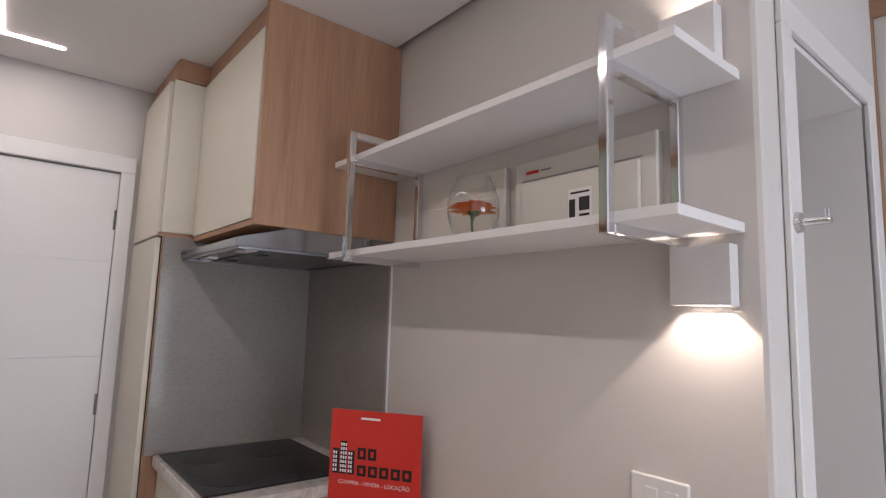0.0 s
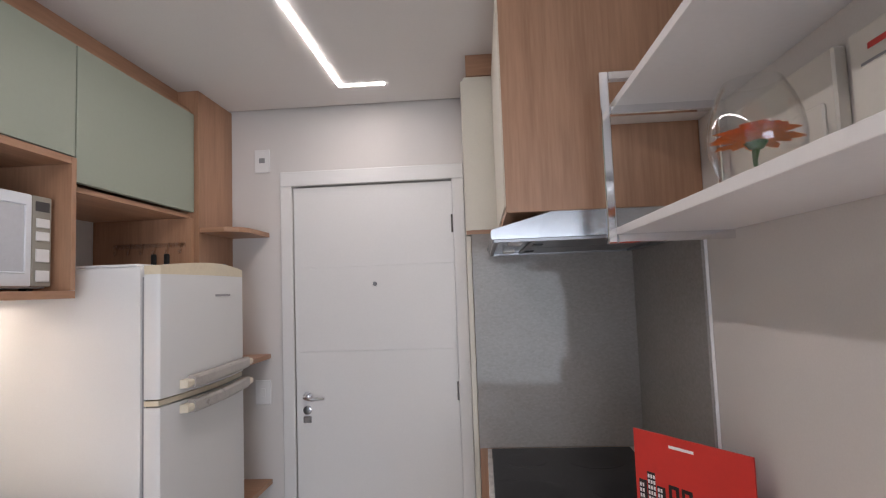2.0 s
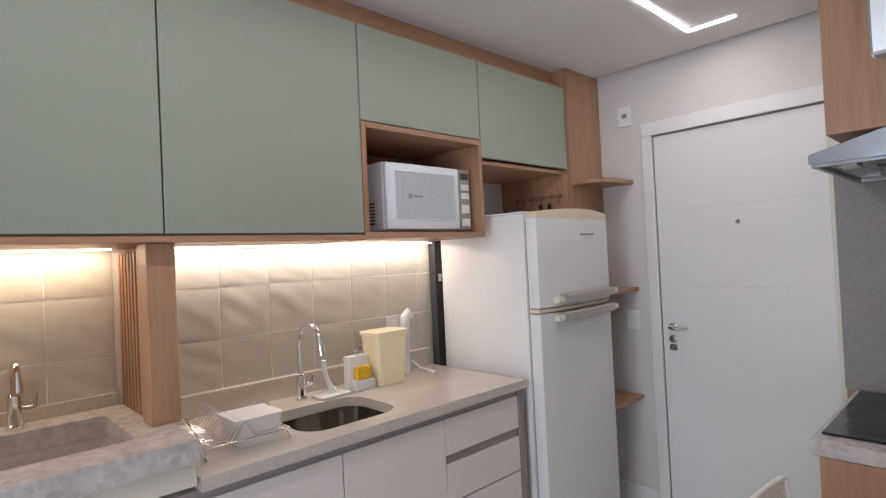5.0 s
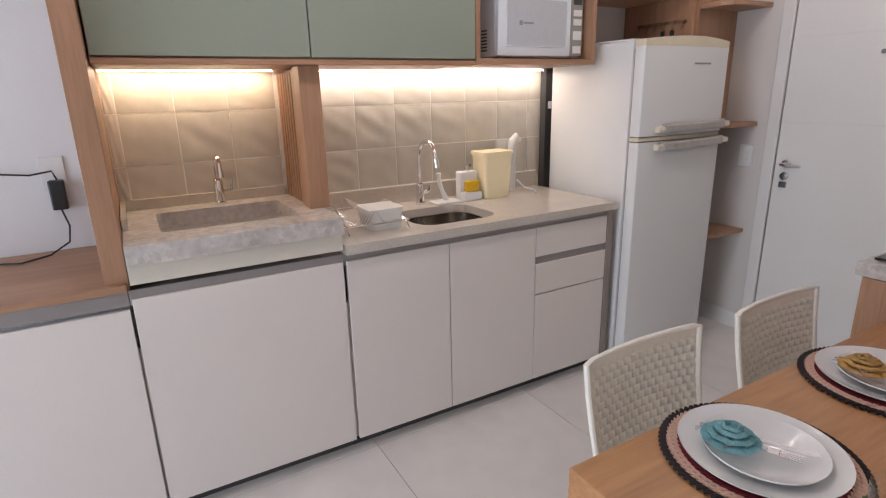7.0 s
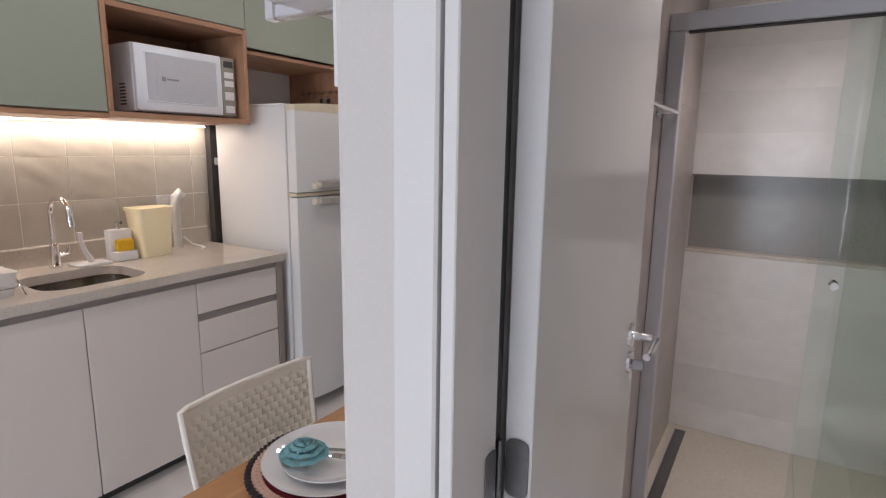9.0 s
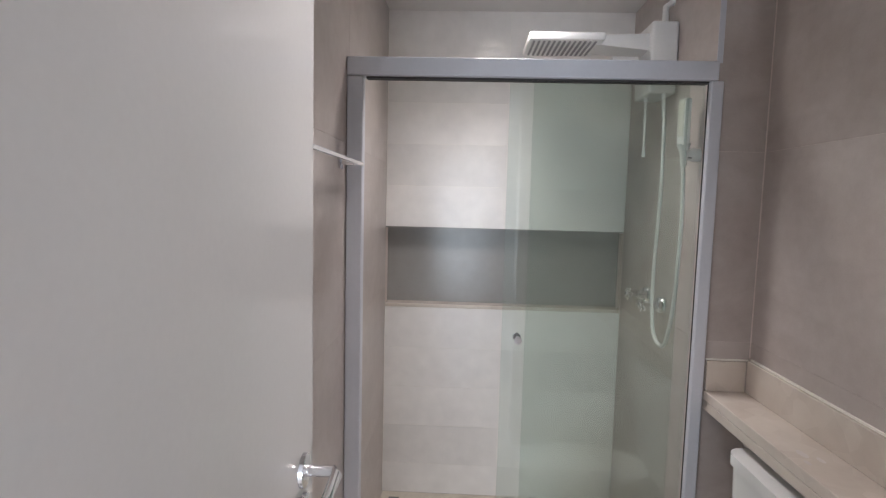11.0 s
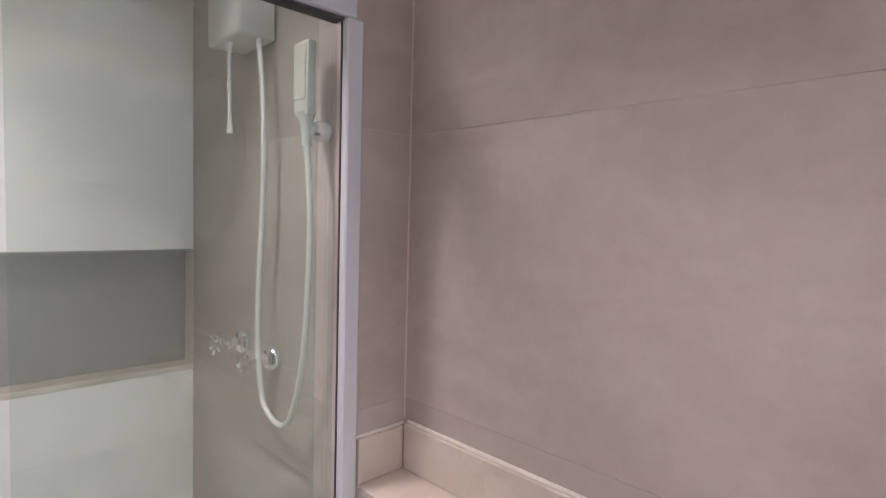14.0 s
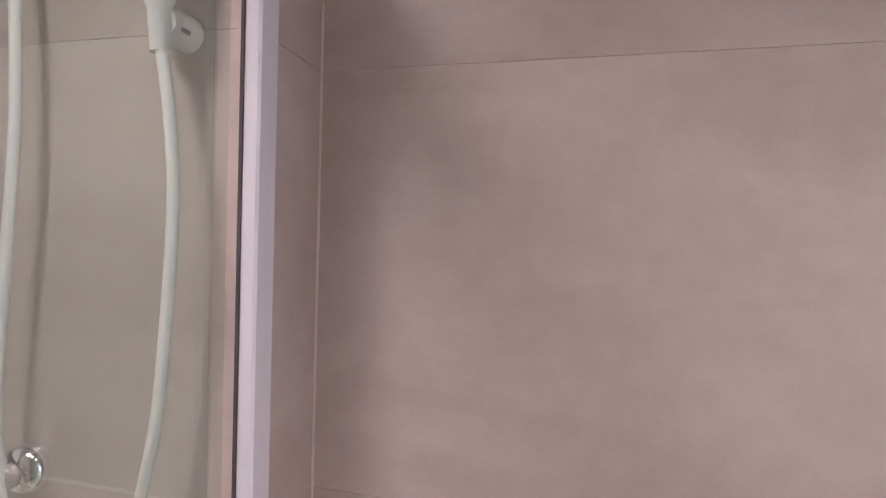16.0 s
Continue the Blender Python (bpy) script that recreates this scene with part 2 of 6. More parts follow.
WOOD_L, WOOD_D = rgb(180, 139, 110), rgb(151, 112, 86)
M = dict(
    paint=material("wall_paint", rgb(213, 208, 204), 0.75, vary=0.03, scale=2, grain=220, bump=0.06),
    white_paint=material("white_wall_paint", rgb(226, 226, 228), 0.7, vary=0.03, scale=2, grain=200, bump=0.05),
    ceiling=material("ceiling_paint", rgb(226, 223, 221), 0.85, vary=0.02, scale=1.5, grain=150, bump=0.03),
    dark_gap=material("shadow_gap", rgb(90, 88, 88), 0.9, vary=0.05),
    floor_grout=material("floor_grout", rgb(176, 170, 166), 0.8, vary=0.1),
    floor=material("porcelain_floor", rgb(222, 216, 211), 0.22, vary=0.05, scale=1.6, grain=9, bump=0.0, rand=0.02),
    wood_v=wood("wood_veneer_upright", WOOD_L, WOOD_D, (14, 14, 0.9)),
    wood_h=wood("wood_veneer_lengthwise", WOOD_L, WOOD_D, (14, 0.9, 14)),
    wood_x=wood("wood_veneer_crosswise", WOOD_L, WOOD_D, (0.9, 14, 14)),
    table=wood("table_veneer", rgb(200, 148, 100), rgb(164, 116, 76), (12, 0.8, 12), 0.35),
    sage=material("sage_lacquered_glass", rgb(150, 158, 143), 0.5, vary=0.015, scale=1.5, grain=60, bump=0.0, rough_vary=0.01),
    cream=material("cream_laminate", rgb(214, 208, 194), 0.4, vary=0.03, scale=3, grain=160, bump=0.03),
    laminate=material("pale_grey_laminate", rgb(226, 218, 212), 0.42, vary=0.02, scale=3, grain=180, bump=0.03),
    channel=material("grey_metal_channel", rgb(150, 143, 140), 0.45, vary=0.04, stretch=(1, 0.1, 1)),
    counter=stone("beige_quartz", rgb(212, 204, 194), rgb(160, 151, 141), 300, 0.11, 0.55, 5),
    granite=stone("grey_granite", rgb(156, 151, 147), rgb(120, 115, 112), 170, 0.06, 0.42, 5.5, 0.19, (0.6, 0.6, 1)),
    granite_w=stone("pale_granite", rgb(214, 208, 202), rgb(146, 140, 136), 55, 0.16, 0.65, 10),
    tile=wavy("glazed_tile", rgb(202, 196, 185), 0.12, 0.35),
    tile_white=wavy("white_glazed_tile", rgb(236, 232, 228), 0.2, 0.3),
    tile_grout=material("tile_grout", rgb(240, 236, 228), 0.8, vary=0.06),
    concrete=plaster("concrete_look_porcelain", rgb(196, 187, 182), rgb(174, 163, 157), 0.34),
    concrete_grout=material("beige_grout", rgb(220, 208, 202), 0.8, vary=0.06),
    niche=material("grey_niche_tile", rgb(150, 147, 144), 0.2, vary=0.05, scale=2, grain=20, bump=0.01),
    door=material("white_lacquered_door", rgb(226, 224, 222), 0.38, vary=0.015, scale=2, grain=120, bump=0.02),
    bath_door=material("white_gloss_door", rgb(222, 221, 220), 0.16, vary=0.015, scale=2, grain=120, bump=0.0),
    plastic=material("white_plastic", rgb(228, 227, 226), 0.32, vary=0.02, bump=0.02),
    fridge=material("white_enamel", rgb(221, 221, 220), 0.34, vary=0.02, scale=3, grain=300, bump=0.0),
    yellowed=material("yellowed_plastic", rgb(216, 204, 178), 0.4, vary=0.05),
    handle_plastic=material("grey_translucent_plastic", rgb(172, 166, 160), 0.3, vary=0.12, scale=30, grain=220),
    chrome=material("chrome", (0.82, 0.82, 0.84, 1), 0.08, 1.0, vary=0.02, bump=0, rough_vary=0.03),
    steel=material("brushed_steel", (0.36, 0.36, 0.375, 1), 0.2, 1.0, vary=0.06, scale=5, grain=50, bump=0.03, stretch=(1, 0.05, 1)),
    sink_steel=material("polished_sink_steel", (0.52, 0.50, 0.48, 1), 0.12, 1.0, vary=0.06, scale=8, grain=60, bump=0.02),
    dark_steel=material("dark_steel", (0.25, 0.25, 0.26, 1), 0.35, 1.0, vary=0.1),
    alu=material("white_aluminium", rgb(206, 208, 215), 0.35, 0.0, vary=0.02, bump=0.01),
    black_glass=material("black_glass", (0.02, 0.02, 0.022, 1), 0.08, vary=0.1, bump=0, spec=0.35),
    hob_ring=material("hob_zone_print", (0.004, 0.004, 0.005, 1), 0.22, vary=0.1, bump=0),
    black=material("black_plastic", (0.02, 0.02, 0.02, 1), 0.4, vary=0.15),
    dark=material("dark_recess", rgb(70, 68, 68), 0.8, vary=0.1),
    grey_print=material("grey_print", rgb(140, 140, 142), 0.5, vary=0.05, bump=0),
    mw_body=material("cool_white_enamel", rgb(230, 235, 241), 0.3, vary=0.02, bump=0.01),
    edge_grey=material("grey_brown_laminate", rgb(150, 138, 130), 0.45, vary=0.04, bump=0.02),
    handle_cream=material("cream_handle_plastic", rgb(222, 212, 192), 0.35, vary=0.04),
    mw_window=material("microwave_window", rgb(196, 198, 203), 0.18, vary=0.04, scale=8, bump=0),
    mw_panel=material("microwave_panel", rgb(150, 146, 136), 0.3, vary=0.04),
    shelf=material("white_shelf_board", rgb(232, 230, 229), 0.45, vary=0.02, bump=0.02),
    red=material("red_print", rgb(206, 52, 44), 0.35, vary=0.03, scale=2, bump=0.01),
    print_white=material("white_print", rgb(235, 232, 230), 0.5, vary=0.02, bump=0),
    print_black=material("black_print", rgb(28, 24, 26), 0.5, vary=0.05, bump=0),
    petal_orange=material("orange_petal", rgb(255, 150, 44), 0.55, vary=0.15, scale=30, grain=90),
    stem=material("green_stem", rgb(64, 96, 44), 0.6, vary=0.15),
    teal=material("teal_fabric", rgb(156, 212, 219), 0.85, vary=0.2, scale=40, grain=300, bump=0.3),
    ochre=material("ochre_fabric", rgb(232, 194, 126), 0.85, vary=0.2, scale=40, grain=300, bump=0.3),
    yarn_black=material("black_yarn", rgb(44, 34, 36), 0.9, vary=0.2, grain=300, bump=0.4),
    yarn_pink=material("beige_pink_yarn", rgb(206, 168, 150), 0.9, vary=0.2, grain=300, bump=0.4),
    yarn_red=material("dark_red_yarn", rgb(116, 28, 40), 0.9, vary=0.2, grain=300, bump=0.4),
    porcelain=material("white_porcelain", rgb(236, 236, 236), 0.1, vary=0.01, bump=0),
    sanitary=material("sanitary_ware", rgb(232, 232, 230), 0.08, vary=0.01, bump=0),
    chair=material("white_moulded_plastic", rgb(246, 243, 234), 0.35, vary=0.03, bump=0.02),
    bin=material("cream_plastic", rgb(242, 228, 190), 0.4, vary=0.02, bump=0.02),
    sponge=material("yellow_sponge", rgb(224, 178, 40), 0.9, vary=0.15, scale=60, grain=300, bump=0.5),
    frost=material("frosted_plastic", rgb(230, 229, 226), 0.3, vary=0.03),
    copper=material("copper_frame", rgb(128, 74, 54), 0.4, 0.7, vary=0.06),
    mirror=material("mirror_silver", (0.88, 0.88, 0.88, 1), 0.02, 1.0, vary=0.0, bump=0, rough_vary=0.0),
    ledge=stone("beige_marble", rgb(218, 208, 197), rgb(182, 168, 156), 16, 0.16, 0.5, 5),
    shower_floor=stone("beige_shower_floor", rgb(214, 206, 192), rgb(186, 176, 160), 90, 0.4, 0.5, 4),
    panel_box=material("ivory_plastic", rgb(216, 211, 202), 0.4, vary=0.02, bump=0.01),
    led=glow("led_diffuser", (1.0, 0.96, 0.92), 14),
    led_warm=glow("warm_led_strip", (1.0, 0.93, 0.84), 13),
    led_amber=glow("amber_led_strip", (1.0, 0.84, 0.62), 14),
    lamp_core=glow("lamp_diffuser", (1.0, 0.92, 0.8), 12),
    glass=pane_glass("shower_glass", (0.925, 0.962, 0.943, 1)),
    window=pane_glass("window_glass", (0.95, 0.97, 0.97, 1)),
    vase=pane_glass("clear_vase_glass", (0.985, 0.99, 0.985, 1)),
    hook_clear=pane_glass("clear_hook_plastic", (0.93, 0.92, 0.91, 1)),
)

# ---- building helpers ----


def box(bm, x0, x1, y0, y1, z0, z1, bev=0.0, seg=1):
    vs = [bm.verts.new(p) for p in ((x0, y0, z0), (x1, y0, z0), (x1, y1, z0), (x0, y1, z0), (x0, y0, z1), (x1, y0, z1), (x1, y1, z1), (x0, y1, z1))]
    fs = [bm.faces.new([vs[i] for i in q]) for q in ((3, 2, 1, 0), (4, 5, 6, 7), (0, 1, 5, 4), (1, 2, 6, 5), (2, 3, 7, 6), (3, 0, 4, 7))]
    if bev:
        es = list({e for f in fs for e in f.edges})
        bmesh.ops.bevel(bm, geom=es, offset=bev, segments=seg, affect="EDGES", profile=0.5)
    return bm


def B(*args, **kw):
    """One box as a new bmesh."""
    return box(bmesh.new(), *args, **kw)


def tube(bm, pts, r, seg=10, caps=True):
    """A round rod along a line of points; r may be one radius or one for each point."""
    pts = [Vector(p) for p in pts]
    rs = r if isinstance(r, (list, tuple)) else [r] * len(pts)
    up = None
    rings = []
    for i, p in enumerate(pts):
        d = (pts[min(i + 1, len(pts) - 1)] - pts[max(i - 1, 0)]).normalized()
        if up is None:
            up = d.orthogonal().normalized()
        up = (up - d * up.dot(d)).normalized()
        side = d.cross(up)
        rings.append([bm.verts.new(p + (up * math.cos(a) + side * math.sin(a)) * rs[i]) for a in (2 * math.pi * k / seg for k in range(seg))])
    for a, b in zip(rings, rings[1:]):
        for k in range(seg):
            bm.faces.new((a[k], a[(k + 1) % seg], b[(k + 1) % seg], b[k]))
    if caps:
        bm.faces.new(rings[0][::-1])
        bm.faces.new(rings[-1])
    return bm


def lathe(bm, prof, centre=(0, 0, 0), seg=32, sx=1.0, sy=1.0, axis="z"):
    """Turns a profile of (radius, height) about an axis; a radius of 0 closes it."""
    c = Vector(centre)

    def put(r, h, a):
        u, v = r * math.cos(a) * sx, r * math.sin(a) * sy
        if axis == "z":
            return c + Vector((u, v, h))
        if axis == "x":
            return c + Vector((h, u, v))
        return c + Vector((v, h, u))

    rings = []
    for r, h in prof:
        if r < 1e-6:
            rings.append([bm.verts.new(put(0, h, 0))])
        else:
            rings.append([bm.verts.new(put(r, h, 2 * math.pi * k / seg)) for k in range(seg)])
    for a, b in zip(rings, rings[1:]):
        for k in range(seg):
            q = [a[k % len(a)], a[(k + 1) % len(a)], b[(k + 1) % len(b)], b[k % len(b)]]
            q = [v for i, v in enumerate(q) if v not in q[:i]]
            if len(q) > 2:
                bm.faces.new(q)
    return bm


def prism(bm, outline, y0, y1, plane="xz"):
    """An outline of two coordinates drawn out along the third axis."""
    def put(a, b, c):
        return {"xz": (a, c, b), "yz": (c, a, b), "xy": (a, b, c)}[plane]
    lo = [bm.verts.new(put(a, b, y0)) for a, b in outline]
    hi = [bm.verts.new(put(a, b, y1)) for a, b in outline]
    n = len(outline)
    bm.faces.new(lo[::-1])
    bm.faces.new(hi)
    for i in range(n):
        bm.faces.new((lo[i], lo[(i + 1) % n], hi[(i + 1) % n], hi[i]))
    return bm


def rounded(w, h, r, seg=6, cx=0.0, cy=0.0):
    """Outline of a rectangle with round corners."""
    out = []
    for sx, sy, a0 in ((1, 1, 0), (-1, 1, 90), (-1, -1, 180), (1, -1, 270)):
        for k in range(seg + 1):
            a = radians(a0 + 90 * k / seg)
            out.append((cx + sx * (w / 2 - r) + r * math.cos(a), cy + sy * (h / 2 - r) + r * math.sin(a)))
    return out


def finish(name, bm, mat, smooth):
    bmesh.ops.recalc_face_normals(bm, faces=bm.faces[:])
    me = bpy.data.meshes.new(name)
    bm.to_mesh(me)
    bm.free()
    me.materials.append(M[mat])
    if smooth:
        for f in me.polygons:
            f.use_smooth = True
        me.set_sharp_from_angle(angle=radians(38))
    return me


def thing(name, at, label, category, group="", kind=""):
    ob = new(name)
    ob.location = at
    ob.empty_display_size = 0.05
    return tagged(ob, label, category, group, kind)


def origin(ob):
    while ob.parent:
        ob = ob.parent
    return ob.location


def part(name, bm, mat, parent, label="", smooth=False, local=False):
    """Links a bmesh as one mesh under a thing or a part; the bmesh is in world places unless local."""
    if not local:
        bmesh.ops.translate(bm, verts=bm.verts[:], vec=-origin(parent))
    ob = new(name, finish(name, bm, mat, smooth))
    ob.parent = parent
    if label:
        ob["label"] = label
    return ob


def struct(name, bm, mat, label, category, smooth=False):
    ob = new(name, finish(name, bm, mat, smooth))
    return tagged(ob, label, category, kind="structure")


def solo(name, bm, mat, label, category, group="", smooth=False):
    """A thing that is one mesh, with its origin at its base."""
    zs = min(v.co.z for v in bm.verts)
    c = Vector((sum(v.co.x for v in bm.verts) / len(bm.verts), sum(v.co.y for v in bm.verts) / len(bm.verts), zs))
    bmesh.ops.translate(bm, verts=bm.verts[:], vec=-c)
    ob = new(name, finish(name, bm, mat, smooth))
    ob.location = c
    return tagged(ob, label, category, group)


def arc(cx, cz, r, a0, a1, n=10):
    return [(cx + r * math.cos(radians(a0 + (a1 - a0) * k / n)), cz + r * math.sin(radians(a0 + (a1 - a0) * k / n))) for k in range(n + 1)]


# ---- the flat: walls, floors, ceilings ----
CEIL, DOOR_Y, SHELF_X, END_Y = 2.49, 3.60, 2.36, 1.135
struct("floor", B(-0.15, 4.0, -3.1, 3.8, -0.12, -0.004), "floor_grout", "screed and grout under pale porcelain floor tiles", "floor")
struct("wall_kitchen", B(-0.15, -0.004, -3.1, 3.75, 0, 2.65), "white_paint", "white painted long wall behind the kitchen run", "wall")
bm = bmesh.new()
box(bm, -0.004, 0.80, DOOR_Y, 3.75, 0, 2.65)
box(bm, 0.80, 1.63, DOOR_Y, 3.75, 2.085, 2.65)
box(bm, 1.63, 2.38, DOOR_Y, 3.75, 0, 2.65)
struct("wall_entrance", bm, "paint", "light grey painted wall round the entrance door", "wall")
struct("wall_shelf", prism(bmesh.new(), [(SHELF_X, END_Y + 0.013), (SHELF_X + 0.004, END_Y + 0.004), (SHELF_X + 0.013, END_Y), (2.38, END_Y), (2.38, DOOR_Y), (SHELF_X, DOOR_Y)], 0, 2.65, "xy"), "paint", "light grey painted wall that carries the shelf", "wall")
bm = bmesh.new()
box(bm, 2.38, 2.497, END_Y, 1.31, 0, 2.65)
box(bm, 2.497, 3.09, END_Y, 1.31, 2.11, 2.65)
box(bm, 3.09, 3.86, END_Y, 1.31, 0, 2.65)
struct("wall_bathroom_door", bm, "paint", "light grey painted wall round the bathroom door", "wall")
struct("wall_right", B(3.86, 4.0, -3.1, 3.8, 0, 2.65), "white_paint", "white painted wall of the living room", "wall")
bm = bmesh.new()
box(bm, -0.15, 1.25, -3.1, -2.95, 0, 2.65)
box(bm, 3.15, 4.0, -3.1, -2.95, 0, 2.65)
box(bm, 1.25, 3.15, -3.1, -2.95, 2.3, 2.65)
struct("wall_balcony", bm, "white_paint", "white painted wall with the balcony door", "wall")
bm = bmesh.new()
box(bm, 0.0, SHELF_X - 0.028, -2.95, DOOR_Y - 0.03, CEIL, 2.51)
box(bm, SHELF_X - 0.028, 3.86, -2.95, END_Y, CEIL, 2.51)
struct("ceiling", bm, "ceiling", "white plasterboard ceiling with a shadow gap", "ceiling")
# unseen slab in dark grey, so the gap's shade sits in its colour
struct("ceiling_slab", B(-0.15, 4.0, -3.1, 3.8, 2.65, 2.75), "dark_gap", "slab above the plasterboard ceiling, dark to shade the gap", "ceiling")

# balcony door behind the walker
win = thing("window_1", (2.2, -3.0, 0), "sliding balcony door with white frames, daylight behind", "window", kind="structure")
bm = bmesh.new()
for x in (1.25, 2.17, 3.09):
    box(bm, x, x + 0.06, -3.04, -2.98, 0, 2.3)
for z in (0, 2.24):
    box(bm, 1.31, 3.09, -3.04, -2.98, z, z + 0.06)
part("window_frame", bm, "alu", win)
for x0, x1 in ((1.31, 2.17), (2.23, 3.09)):
    ob = part("pane", B(x0, x1, -3.012, -3.006, 0.06, 2.24), "window", win)
    ob.visible_shadow = False

# entrance door
d1 = thing("door_1", (1.21, DOOR_Y, 0), "white entrance door with two grooves, closed, lever handle", "door", kind="structure")
bm = bmesh.new()
box(bm, 0.745, 0.805, DOOR_Y - 0.018, DOOR_Y - 0.001, 0, 2.085, 0.003)
box(bm, 1.625, 1.685, DOOR_Y - 0.018, DOOR_Y - 0.001, 0, 2.085, 0.003)
box(bm, 0.745, 1.685, DOOR_Y - 0.018, DOOR_Y - 0.001, 2.085, 2.16, 0.003)
part("casing", bm, "door", d1)
part("jamb_shadow", B(0.801, 1.629, DOOR_Y + 0.045, DOOR_Y + 0.06, 0.0, 2.084), "dark", d1)
part("core", B(0.8075, 1.6235, DOOR_Y + 0.0075, DOOR_Y + 0.04, 0.008, 2.078), "door", d1)
for z0, z1 in ((0.008, 1.2405), (1.2425, 1.664), (1.666, 2.078)):
    part("panel", B(0.8075, 1.6235, DOOR_Y + 0.004, DOOR_Y + 0.007, z0, z1, bev=0.0008), "door", d1)
part("peephole", lathe(bmesh.new(), [(0, -0.004), (0.008, -0.004), (0.011, 0.0), (0.011, 0.01)], (1.219, DOOR_Y + 0.002, 1.572), 14, axis="y"), "dark_steel", d1)
h = part("door_handle", lathe(bmesh.new(), [(0, -0.006), (0.022, -0.006), (0.025, 0.002), (0.025, 0.006)], (0.865, DOOR_Y + 0.002, 1.022), 20, axis="y"), "chrome", d1, "chrome lever handle", True)
bm = tube(bmesh.new(), [(0.865, DOOR_Y, 1.022), (0.865, DOOR_Y - 0.045, 1.022), (0.878, DOOR_Y - 0.052, 1.022), (0.90, DOOR_Y - 0.052, 1.018), (0.965, DOOR_Y - 0.05, 1.02)], [0.01, 0.01, 0.01, 0.01, 0.008], 10)
part("lever", bm, "chrome", h, smooth=True)
part("lock_cylinder", lathe(bmesh.new(), [(0, -0.006), (0.012, -0.007), (0.021, -0.004), (0.023, 0.006)], (0.862, DOOR_Y + 0.002, 0.955), 18, axis="y"), "steel", d1, smooth=True)
part("lock_plate", B(0.842, 0.882, DOOR_Y - 0.004, DOOR_Y + 0.008, 0.893, 0.925, bev=0.002), "steel", d1)
for z in (0.35, 1.035, 1.86):
    part("hinge", tube(bmesh.new(), [(1.622, DOOR_Y - 0.004, z - 0.045), (1.622, DOOR_Y - 0.004, z + 0.045)], 0.008, 8), "steel", d1)

# baseboards
for i, (a, b) in enumerate((((0.02, 0.744), (DOOR_Y - 0.014, DOOR_Y - 0.001)),)):
    struct("baseboard", B(a[0], a[1], b[0], b[1], 0, 0.1, bev=0.003), "door", "white baseboard along the entrance wall", "baseboard")
struct("baseboard", B(SHELF_X - 0.014, SHELF_X - 0.001, END_Y, 2.44, 0, 0.1, bev=0.003), "door", "white baseboard under the wall table", "baseboard")

# ---- kitchen run along the long wall ----
UX, BX = 0.467, 0.62      # fronts of wall and base cabinets


def upper_cabinet(y0, y1, z0, z1, doors, niche=None, label=""):
    """A wall cabinet: carcass of boards and sage doors; niche: an open box below the door."""
    c = thing("wall_cabinet", (0.2, (y0 + y1) / 2, z0), label, "cabinet", "wall cabinets over the counter")
    t = 0.018
    bm = bmesh.new()
    box(bm, 0.0, UX - 0.022, y0, y0 + t, z0, z1)
    box(bm, 0.0, UX - 0.022, y1 - t, y1, z0, z1)
    box(bm, 0.0, UX - 0.022, y0 + t, y1 - t, z0, z0 + t)
    box(bm, 0.0, UX - 0.022, y0 + t, y1 - t, z1 - t, z1)
    box(bm, 0.0, 0.012, y0 + t, y1 - t, z0 + t, z1 - t)
    part("carcass", bm, "wood_h", c)
    for a, b, za, zb in doors:
        part("door", B(UX - 0.02, UX, a + 0.0025, b - 0.0025, za, zb, bev=0.0015), "sage", c, "sage green door with no handle")
    return c


upper_cabinet(0.47, 1.152, 1.562, 2.40, [(0.47, 1.152, 1.568, 2.376)], label="tall sage green wall cabinet over the laundry tank")
upper_cabinet(1.152, 1.86, 1.562, 2.40, [(1.152, 1.86, 1.568, 2.376)], label="tall sage green wall cabinet over the sink")
upper_cabinet(1.86, 2.54, 2.0, 2.40, [(1.86, 2.54, 2.003, 2.376)], label="low sage green wall cabinet over the microwave niche")
upper_cabinet(2.54, 3.262, 1.895, 2.40, [(2.54, 3.262, 1.922, 2.376)], label="low sage green wall cabinet over the refrigerator")
# microwave niche
n = thing("microwave_niche", (0.2, 2.2, 1.545), "open wooden niche that holds the microwave", "niche")
part("bottom_board", B(0.0, UX + 0.004, 1.86, 2.54, 1.548, 1.572, bev=0.001), "wood_h", n)
part("top_board", B(0.0, UX + 0.004, 1.882, 2.518, 1.975, 1.998, bev=0.001), "wood_h", n)
part("side_board", B(0.0, UX + 0.004, 1.86, 1.881, 1.573, 1.998, bev=0.001), "wood_v", n)
part("side_board", B(0.0, UX + 0.004, 2.519, 2.54, 1.573, 1.998, bev=0.001), "wood_v", n)
part("back_board", B(0.0, 0.012, 1.881, 2.519, 1.573, 1.975), "wood_h", n)
